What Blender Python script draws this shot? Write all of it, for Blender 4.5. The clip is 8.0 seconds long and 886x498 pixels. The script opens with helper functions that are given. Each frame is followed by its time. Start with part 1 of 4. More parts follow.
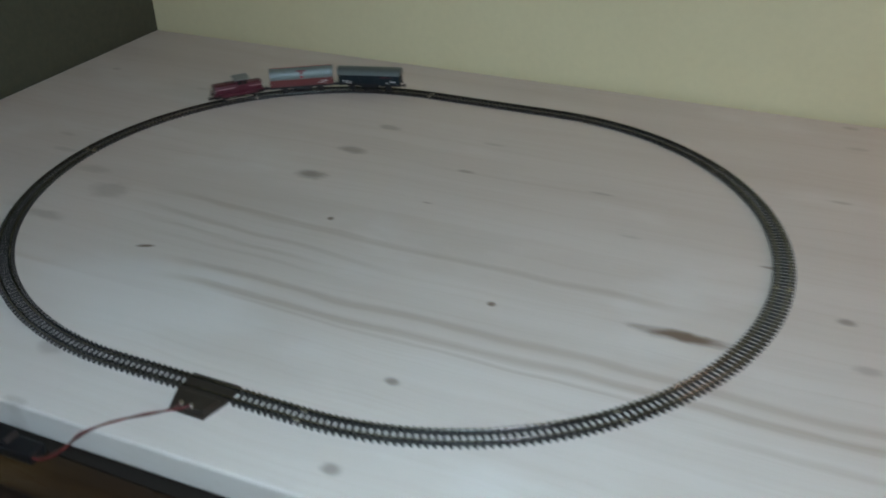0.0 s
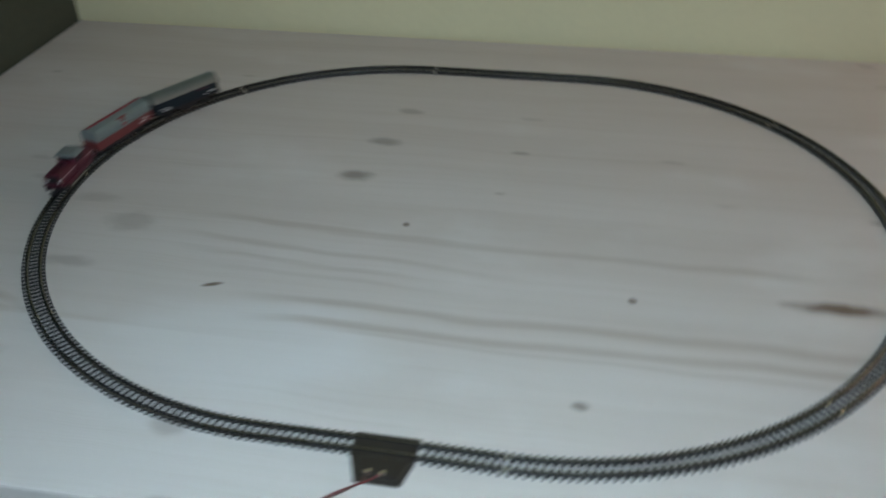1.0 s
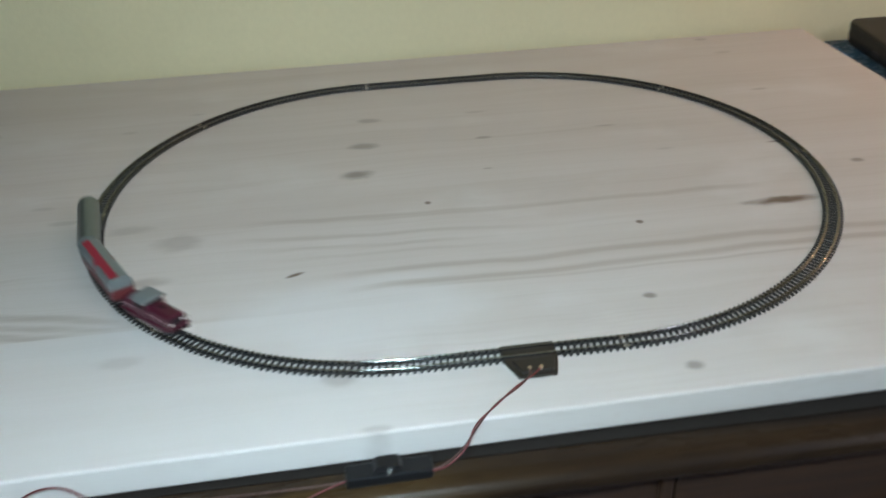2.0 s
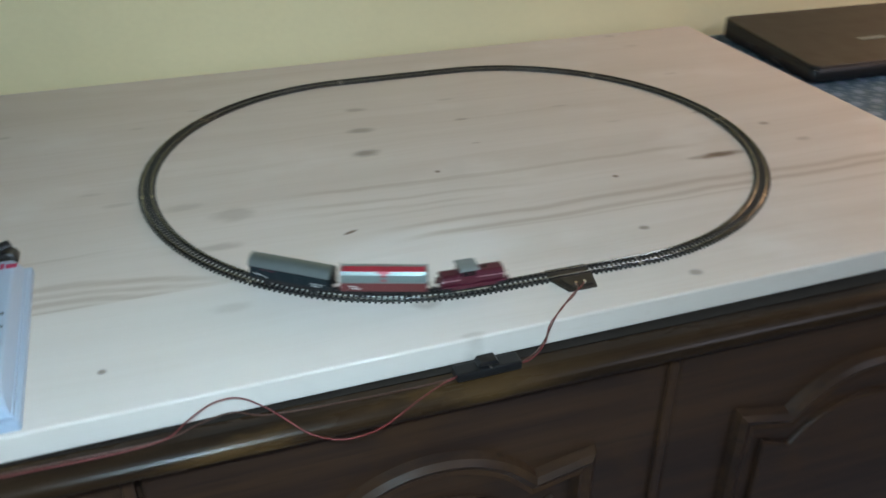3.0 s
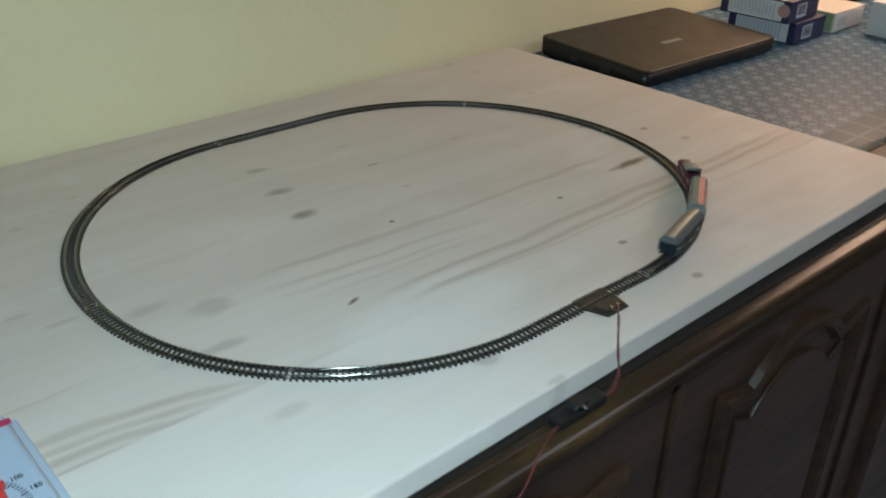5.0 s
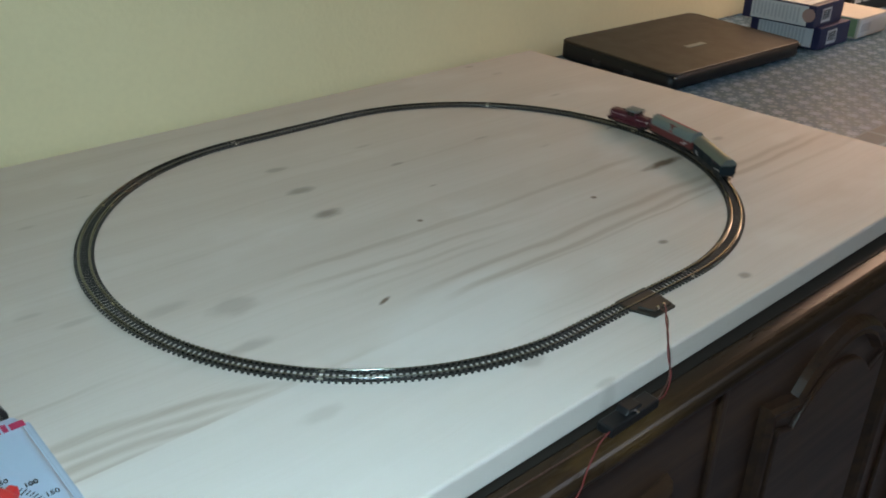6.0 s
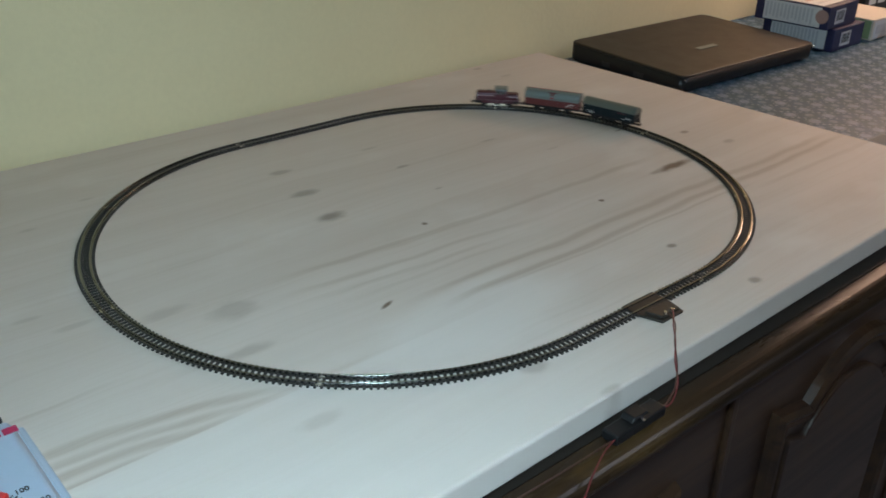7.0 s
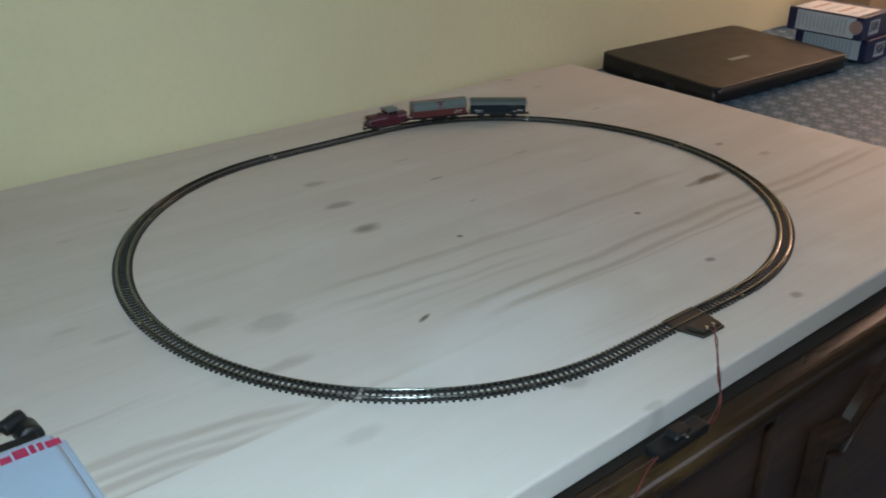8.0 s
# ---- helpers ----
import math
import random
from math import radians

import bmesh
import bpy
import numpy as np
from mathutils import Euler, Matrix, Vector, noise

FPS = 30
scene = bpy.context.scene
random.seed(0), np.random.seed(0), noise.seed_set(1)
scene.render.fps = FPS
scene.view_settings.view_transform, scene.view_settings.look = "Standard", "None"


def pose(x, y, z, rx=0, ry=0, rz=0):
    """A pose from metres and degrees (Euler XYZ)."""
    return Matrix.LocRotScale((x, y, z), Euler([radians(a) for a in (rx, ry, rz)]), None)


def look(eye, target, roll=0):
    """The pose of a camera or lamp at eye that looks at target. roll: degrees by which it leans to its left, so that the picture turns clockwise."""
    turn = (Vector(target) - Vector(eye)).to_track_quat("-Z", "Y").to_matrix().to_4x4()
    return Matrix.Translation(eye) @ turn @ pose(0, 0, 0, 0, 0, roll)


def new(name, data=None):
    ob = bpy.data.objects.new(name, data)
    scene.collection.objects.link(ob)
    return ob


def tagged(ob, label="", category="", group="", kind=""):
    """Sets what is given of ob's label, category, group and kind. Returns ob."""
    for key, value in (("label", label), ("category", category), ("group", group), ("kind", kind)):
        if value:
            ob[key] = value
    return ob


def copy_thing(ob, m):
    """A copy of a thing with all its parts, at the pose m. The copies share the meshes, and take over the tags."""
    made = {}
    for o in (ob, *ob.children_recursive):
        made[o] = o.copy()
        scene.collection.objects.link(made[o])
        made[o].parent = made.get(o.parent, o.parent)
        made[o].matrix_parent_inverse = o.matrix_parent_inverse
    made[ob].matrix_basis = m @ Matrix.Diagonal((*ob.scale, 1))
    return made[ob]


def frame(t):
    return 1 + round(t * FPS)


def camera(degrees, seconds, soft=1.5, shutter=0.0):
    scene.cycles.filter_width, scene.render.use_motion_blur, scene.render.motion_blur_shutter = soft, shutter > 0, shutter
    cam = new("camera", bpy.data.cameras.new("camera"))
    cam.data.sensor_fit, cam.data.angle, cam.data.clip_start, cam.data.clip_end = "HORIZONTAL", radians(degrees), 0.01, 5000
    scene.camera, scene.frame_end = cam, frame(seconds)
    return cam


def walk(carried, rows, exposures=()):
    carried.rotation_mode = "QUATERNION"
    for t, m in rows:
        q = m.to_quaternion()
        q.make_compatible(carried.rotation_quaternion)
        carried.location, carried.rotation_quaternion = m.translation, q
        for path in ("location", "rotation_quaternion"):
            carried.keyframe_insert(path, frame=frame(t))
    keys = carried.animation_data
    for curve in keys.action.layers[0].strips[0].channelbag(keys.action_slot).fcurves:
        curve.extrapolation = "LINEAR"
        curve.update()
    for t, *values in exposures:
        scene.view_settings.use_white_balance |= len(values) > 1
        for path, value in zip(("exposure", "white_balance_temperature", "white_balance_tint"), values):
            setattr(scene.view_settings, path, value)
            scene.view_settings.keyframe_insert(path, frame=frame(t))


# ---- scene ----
cam = camera(52.41, 8.0, soft=1.8, shutter=0.8)
PATH = [
    (0.0, pose(0.2512, -0.4592, 0.2849, 58.84, 1.03, 23.84)),
    (0.5, pose(0.1883, -0.4297, 0.2884, 56.52, 1.48, 21.73)),
    (1.0, pose(0.0867, -0.4511, 0.2895, 55.20, 1.32, 11.24)),
    (1.2, pose(0.0358, -0.4725, 0.2921, 54.57, 1.54, 4.58)),
    (2.3, pose(-0.1298, -0.5981, 0.3028, 59.00, 0.78, -11.31)),
    (2.5, pose(-0.1685, -0.6281, 0.3097, 58.47, 0.20, -13.86)),
    (2.7, pose(-0.1943, -0.6450, 0.3140, 58.96, 0.68, -14.69)),
    (3.0, pose(-0.2401, -0.6378, 0.3146, 59.29, -0.61, -19.17)),
    (3.2, pose(-0.2754, -0.6154, 0.3120, 58.61, -0.30, -24.08)),
    (3.5, pose(-0.3448, -0.5752, 0.3150, 59.07, 0.48, -34.12)),
    (4.0, pose(-0.3956, -0.5444, 0.3101, 60.18, -0.20, -40.84)),
    (4.5, pose(-0.4038, -0.5233, 0.3127, 61.03, -1.11, -40.80)),
    (4.7, pose(-0.4052, -0.5168, 0.3121, 61.09, -1.16, -41.01)),
    (5.8, pose(-0.4057, -0.4713, 0.2855, 62.94, -1.22, -41.57)),
    (6.0, pose(-0.4079, -0.4729, 0.2802, 62.79, -1.31, -41.20)),
    (6.5, pose(-0.4031, -0.4742, 0.2782, 63.05, -1.30, -40.73)),
    (7.0, pose(-0.3985, -0.4708, 0.2762, 63.01, -1.04, -40.43)),
    (7.5, pose(-0.4002, -0.4658, 0.2768, 63.41, -1.10, -40.10)),
    (7.8, pose(-0.4056, -0.4644, 0.2735, 63.99, -1.01, -39.52)),
    (8.0, pose(-0.4042, -0.4613, 0.2764, 63.61, -0.68, -39.15)),
]
EXPOSURES = [(0.0, -0.82, 6030, 19), (1.2, -1.0, 6070, 18), (2.4, 0.1, 6260, 19), (3.5, 0.0, 6090, 12), (4.5, -0.10, 6130, 10), (6.0, -0.36, 6140, 11), (8.0, -0.50, 6110, 16)]
walk(cam, PATH, EXPOSURES)

# ---- sizes ----
R = 0.195          # radius of the curves
HALF = 0.0552      # half of the straight
OVAL_X = 0.0007    # middle of the oval
RAIL_Z = 0.0029    # rail top over the board
SHELF = -0.018     # cabinet top; the board's upper face is z = 0
FLOOR_Z = -0.90
CEIL_Z = 1.60
BACK_Y = 0.268
NOOK_X = -0.404

# ---- world and light ----
world = bpy.data.worlds.new("world")
scene.world = world
world.use_nodes = True
sky = world.node_tree.nodes.new("ShaderNodeTexSky")
sky.sky_type, sky.sun_disc = "NISHITA", False
sky.sun_elevation, sky.sun_rotation = radians(35), radians(200)
world.node_tree.links.new(sky.outputs[0], world.node_tree.nodes["Background"].inputs[0])
world.node_tree.nodes["Background"].inputs[1].default_value = 0.08


def area(name, m, energy, colour, sx, sy):
    data = bpy.data.lights.new(name, "AREA")
    data.shape, data.size, data.size_y = "RECTANGLE", sx, sy
    data.energy, data.color = energy, colour
    ob = new(name, data)
    ob.matrix_world = m
    return ob


# a cool fill lamp in the room and a warm lamp over the sideboard's far end, both added out of view;
# most of the light is the torch of the filming phone, which glows by its material
area("room_fill_light", look((1.35, -1.55, 1.44), (0.3, -0.25, -0.1)), 16.0, (0.92, 0.94, 1.0), 0.5, 0.5)
area("warm_lamp_light", look((1.06, 0.10, 0.42), (0.58, 0.26, 0.14)), 4.8, (1.0, 0.62, 0.40), 0.28, 0.28)
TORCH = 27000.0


# ---- mesh helpers ----
def link_mesh(name, bm, material, smooth=False):
    bm.normal_update()
    me = bpy.data.meshes.new(name)
    bm.to_mesh(me)
    bm.free()
    if smooth:
        for p in me.polygons:
            p.use_smooth = True
    me.materials.append(material)
    return me


def part(name, bm, material, parent=None, label="", smooth=False, m=None):
    ob = new(name, link_mesh(name, bm, material, smooth))
    if parent is not None:
        ob.parent = parent
    if m is not None:
        ob.matrix_basis = m
    if label:
        tagged(ob, label)
    return ob


def thing(name, label, category, m=None, group="", kind=""):
    ob = new(name)
    ob.empty_display_size = 0.02
    if m is not None:
        ob.matrix_basis = m
    return tagged(ob, label, category, group, kind)


def box(x0, x1, y0, y1, z0, z1, bevel=0.0, seg=2, bm=None, m=None):
    b = bmesh.new()
    v = [b.verts.new((x, y, z)) for z in (z0, z1) for x, y in ((x0, y0), (x1, y0), (x1, y1), (x0, y1))]
    for f in ((3, 2, 1, 0), (4, 5, 6, 7), (0, 1, 5, 4), (1, 2, 6, 5), (2, 3, 7, 6), (3, 0, 4, 7)):
        b.faces.new([v[i] for i in f])
    if bevel:
        bmesh.ops.bevel(b, geom=b.edges[:], offset=bevel, segments=seg, affect="EDGES", profile=0.5)
    if m is not None:
        b.transform(m)
    return merged(bm, b)


def merged(bm, b):
    if bm is None:
        return b
    me = bpy.data.meshes.new("tmp")
    b.to_mesh(me)
    b.free()
    bm.from_mesh(me)
    bpy.data.meshes.remove(me)
    return bm


def prism(outline, a, b_, axis="x", bevel=0.0, bm=None, m=None):
    """An outline of 2D points drawn out along an axis; (y, z) for x, (x, z) for y, (x, y) for z."""
    b = bmesh.new()

    def at(p, d):
        return {"x": (d, p[0], p[1]), "y": (p[0], d, p[1]), "z": (p[0], p[1], d)}[axis]
    lo = [b.verts.new(at(p, a)) for p in outline]
    hi = [b.verts.new(at(p, b_)) for p in outline]
    n = len(outline)
    b.faces.new(lo)
    b.faces.new(hi)
    for i in range(n):
        b.faces.new((lo[i], lo[(i + 1) % n], hi[(i + 1) % n], hi[i]))
    bmesh.ops.recalc_face_normals(b, faces=b.faces[:])
    if bevel:
        bmesh.ops.bevel(b, geom=b.edges[:], offset=bevel, segments=2, affect="EDGES", profile=0.5)
    if m is not None:
        b.transform(m)
    return merged(bm, b)


def cylinder(r, depth, seg=24, bevel=0.0, bm=None, m=None, r2=None):
    b = bmesh.new()
    bmesh.ops.create_cone(b, cap_ends=True, segments=seg, radius1=r, radius2=r if r2 is None else r2, depth=depth)
    if bevel:
        rim = [e for e in b.edges if abs(e.verts[0].co.z - e.verts[1].co.z) < 1e-7]
        bmesh.ops.bevel(b, geom=rim, offset=bevel, segments=2, affect="EDGES", profile=0.5)
    if m is not None:
        b.transform(m)
    return merged(bm, b)


def sweep(points, r, seg=8, bm=None, smooth_steps=6):
    """A round wire through a few points."""
    p = [Vector(q) for q in points]
    path = []
    for i in range(len(p) - 1):
        p0, p1, p2, p3 = p[max(i - 1, 0)], p[i], p[i + 1], p[min(i + 2, len(p) - 1)]
        for k in range(smooth_steps):
            t = k / smooth_steps
            path.append(0.5 * (2 * p1 + (p2 - p0) * t + (2 * p0 - 5 * p1 + 4 * p2 - p3) * t * t + (3 * p1 - p0 - 3 * p2 + p3) * t ** 3))
    path.append(p[-1])
    b = bmesh.new()
    rings = []
    for i, q in enumerate(path):
        d = (path[min(i + 1, len(path) - 1)] - path[max(i - 1, 0)]).normalized()
        u = d.cross(Vector((0.13, 0.21, 0.97))).normalized()
        w = d.cross(u)
        rings.append([b.verts.new(q + r * (math.cos(a) * u + math.sin(a) * w)) for a in [2 * math.pi * k / seg for k in range(seg)]])
    for a, c in zip(rings, rings[1:]):
        for k in range(seg):
            b.faces.new((a[k], a[(k + 1) % seg], c[(k + 1) % seg], c[k]))
    b.faces.new(rings[0])
    b.faces.new(rings[-1])
    bmesh.ops.recalc_face_normals(b, faces=b.faces[:])
    return merged(bm, b)


def revolve_arc(profile, a0, a1, steps, bm=None):
    """A closed profile of (radius, z) turned round the z axis from a0 to a1 (radians)."""
    b = bmesh.new()
    rings = []
    for i in range(steps + 1):
        a = a0 + (a1 - a0) * i / steps
        rings.append([b.verts.new((r * math.cos(a), r * math.sin(a), z)) for r, z in profile])
    n = len(profile)
    for p, q in zip(rings, rings[1:]):
        for k in range(n):
            b.faces.new((p[k], p[(k + 1) % n], q[(k + 1) % n], q[k]))
    b.faces.new(rings[0])
    b.faces.new(rings[-1])
    bmesh.ops.recalc_face_normals(b, faces=b.faces[:])
    return merged(bm, b)


# ---- materials ----
class Nodes:
    """Short forms for node graphs."""

    def __init__(self, name):
        self.mat = bpy.data.materials.new(name)
        self.mat.use_nodes = True
        self.tree = self.mat.node_tree
        self.bsdf = self.tree.nodes["Principled BSDF"]
        self.coords = self.tree.nodes.new("ShaderNodeTexCoord")

    def put(self, socket, value):
        if isinstance(value, bpy.types.NodeSocket):
            self.tree.links.new(value, socket)
        else:
            socket.default_value = value

    def math(self, op, a, b=0.0, c=0.0, clamp=False):
        n = self.tree.nodes.new("ShaderNodeMath")
        n.operation, n.use_clamp = op, clamp
        for i, v in enumerate((a, b, c)):
            self.put(n.inputs[i], v)
        return n.outputs[0]

    def vec(self, op, a, b=(0, 0, 0), scale=None):
        n = self.tree.nodes.new("ShaderNodeVectorMath")
        n.operation = op
        self.put(n.inputs[0], a)
        self.put(n.inputs[1], b)
        if scale is not None:
            self.put(n.inputs["Scale"], scale)
        return n.outputs["Value" if op in ("LENGTH", "DOT_PRODUCT", "DISTANCE") else "Vector"]

    def xyz(self, v):
        n = self.tree.nodes.new("ShaderNodeSeparateXYZ")
        self.put(n.inputs[0], v)
        return n.outputs

    def join(self, x, y, z):
        n = self.tree.nodes.new("ShaderNodeCombineXYZ")
        for i, v in enumerate((x, y, z)):
            self.put(n.inputs[i], v)
        return n.outputs[0]

    def noise(self, v, scale, detail=4.0, rough=0.55, colour=False):
        n = self.tree.nodes.new("ShaderNodeTexNoise")
        self.put(n.inputs["Vector"], v)
        n.inputs["Scale"].default_value, n.inputs["Detail"].default_value, n.inputs["Roughness"].default_value = scale, detail, rough
        return n.outputs["Color" if colour else "Fac"]

    def step(self, v, a, b, lo=0.0, hi=1.0):
        n = self.tree.nodes.new("ShaderNodeMapRange")
        n.interpolation_type = "SMOOTHSTEP"
        self.put(n.inputs["Value"], v)
        for k, q in (("From Min", a), ("From Max", b), ("To Min", lo), ("To Max", hi)):
            self.put(n.inputs[k], q)
        return n.outputs[0]

    def mix(self, fac, a, b, kind="MIX"):
        n = self.tree.nodes.new("ShaderNodeMix")
        n.data_type, n.blend_type = "RGBA", kind
        self.put(n.inputs[0], fac)
        for i, v in ((6, a), (7, b)):
            self.put(n.inputs[i], v if isinstance(v, bpy.types.NodeSocket) else (*v, 1.0))
        return n.outputs[2]

    def bump(self, height, strength, distance):
        n = self.tree.nodes.new("ShaderNodeBump")
        n.inputs["Strength"].default_value, n.inputs["Distance"].default_value = strength, distance
        self.put(n.inputs["Height"], height)
        self.tree.links.new(n.outputs[0], self.bsdf.inputs["Normal"])

    def done(self, colour, rough=0.5, metal=0.0, spec=0.5, coat=0.0):
        b = self.bsdf.inputs
        self.put(b["Base Color"], colour if isinstance(colour, bpy.types.NodeSocket) else (*colour, 1.0))
        self.put(b["Roughness"], rough)
        self.put(b["Metallic"], metal)
        self.put(b["Specular IOR Level"], spec)
        b["Coat Weight"].default_value = coat
        return self.mat


def plain(name, colour, rough=0.5, metal=0.0, scale=60.0, vary=0.12, bump=0.15, coat=0.0, spec=0.5):
    """Paint, plastic or metal with a fine uneven tone and a little dirt."""
    g = Nodes(name)
    p = g.coords.outputs["Object"]
    fine, broad = g.noise(p, scale * 6, 3), g.noise(p, scale, 4)
    tone = g.math("MULTIPLY_ADD", g.math("SUBTRACT", g.math("ADD", g.math("MULTIPLY", fine, 0.4), g.math("MULTIPLY", broad, 0.6)), 0.5), vary * 2, 1.0)
    col = g.vec("SCALE", colour, scale=tone)
    g.bump(fine, bump, 0.02 / scale)
    return g.done(col, g.math("MULTIPLY_ADD", broad, 0.2, rough - 0.1), metal, spec, coat)


def wall_paint(name, colour):
    g = Nodes(name)
    p = g.coords.outputs["Object"]
    blot, grain = g.noise(p, 3.0, 5), g.noise(p, 180.0, 3)
    col = g.mix(g.step(blot, 0.3, 0.75), colour, tuple(c * 0.9 for c in colour))
    col = g.mix(g.math("MULTIPLY", grain, 0.12), col, (0.3, 0.27, 0.16))
    g.bump(g.math("ADD", grain, g.math("MULTIPLY", g.noise(p, 40.0, 3), 0.6)), 0.25, 0.0015)
    return g.done(col, 0.8, 0.0, 0.25)


# knots of the board: x, y, half length, half width, strength and, where it lies across the grain, lean
BROWN_KNOTS = [(-0.0273, -0.0225, 0.003, 0.0028, 0.9), (0.1048, -0.0741, 0.003, 0.0028, 0.9), (-0.1176, -0.0966, 0.0072, 0.0023, 1.0, 0.36),
               (0.208, -0.0642, 0.033, 0.0060, 1.0), (-0.286, -0.2055, 0.0036, 0.003, 0.8), (0.242, 0.022, 0.008, 0.002, 0.7),
               (0.022, 0.0205, 0.005, 0.0016, 0.4)]
GREY_KNOTS = [(-0.0727, 0.0283, 0.014, 0.0085, 0.85), (-0.0648, 0.076, 0.0135, 0.007, 0.65), (-0.0572, 0.1235, 0.012, 0.0055, 0.5),
              (0.084, -0.155, 0.0052, 0.0036, 0.9), (0.0857, -0.2186, 0.0065, 0.0045, 0.75), (0.286, -0.0185, 0.0065, 0.0042, 0.8),
              (0.297, -0.058, 0.0095, 0.005, 0.45), (0.028, 0.0735, 0.008, 0.0028, 0.55), (0.126, 0.076, 0.011, 0.0024, 0.4),
              (0.031, 0.1235, 0.011, 0.0024, 0.3), (0.275, 0.122, 0.009, 0.003, 0.35)]
PALE_KNOTS = [(0.282, 0.214, 0.01, 0.004, 0.4), (0.274, 0.252, 0.008, 0.004, 0.6), (-0.191, -0.045, 0.02, 0.0125, 0.55),
              (-0.207, -0.089, 0.02, 0.0065, 0.6), (-0.225, -0.023, 0.018, 0.007, 0.45), (-0.095, -0.198, 0.0115, 0.0085, 0.6),
              (-0.079, -0.2385, 0.009, 0.004, 0.45), (-0.357, 0.152, 0.006, 0.003, 0.5), (-0.36, -0.003, 0.009, 0.0035, 0.55),
              (-0.25, 0.139, 0.008, 0.003, 0.35), (-0.199, 0.166, 0.008, 0.0025, 0.35), (-0.272, -0.004, 0.014, 0.004, 0.4),
              (-0.29, 0.019, 0.011, 0.0035, 0.35), (-0.21, -0.165, 0.016, 0.006, 0.3), (0.158, 0.027, 0.01, 0.0022, 0.35)]
# growth-ring bands: y, slope, half width, from x, to x, strength
BANDS_MIDDLE = [(-0.036, -0.02, 0.0042, -0.17, 0.22, 0.75), (-0.057, -0.05, 0.0034, -0.17, 0.06, 0.6), (-0.069, -0.06, 0.003, -0.165, 0.01, 0.55),
                (-0.080, -0.03, 0.0026, -0.15, 0.02, 0.4), (-0.1025, 0.0, 0.0046, -0.11, 0.40, 0.85), (-0.1165, 0.015, 0.0042, -0.10, 0.42, 1.0),
                (-0.1245, 0.0, 0.0022, -0.07, 0.24, 0.6), (-0.135, -0.03, 0.0035, 0.20, 0.45, 0.45)]
BANDS_EDGE = [(-0.109, 0.0, 0.0042, -0.42, -0.19, 0.9), (-0.1185, 0.01, 0.0034, -0.42, -0.20, 0.8), (-0.1275, 0.02, 0.0038, -0.42, -0.22, 1.0),
              (-0.1375, 0.03, 0.0040, -0.42, -0.25, 1.0), (-0.0735, 0.0, 0.0026, -0.42, -0.25, 0.6), (-0.088, -0.02, 0.0024, -0.27, -0.19, 0.5),
              (0.072, 0.0, 0.0016, -0.03, 0.16, 0.3), (0.028, 0.0, 0.002, -0.24, -0.12, 0.3), (-0.163, -0.05, 0.003, -0.27, -0.19, 0.35),
              (-0.172, 0.0, 0.0016, -0.22, 0.02, 0.3), (-0.182, 0.01, 0.0014, -0.20, 0.05, 0.25)]


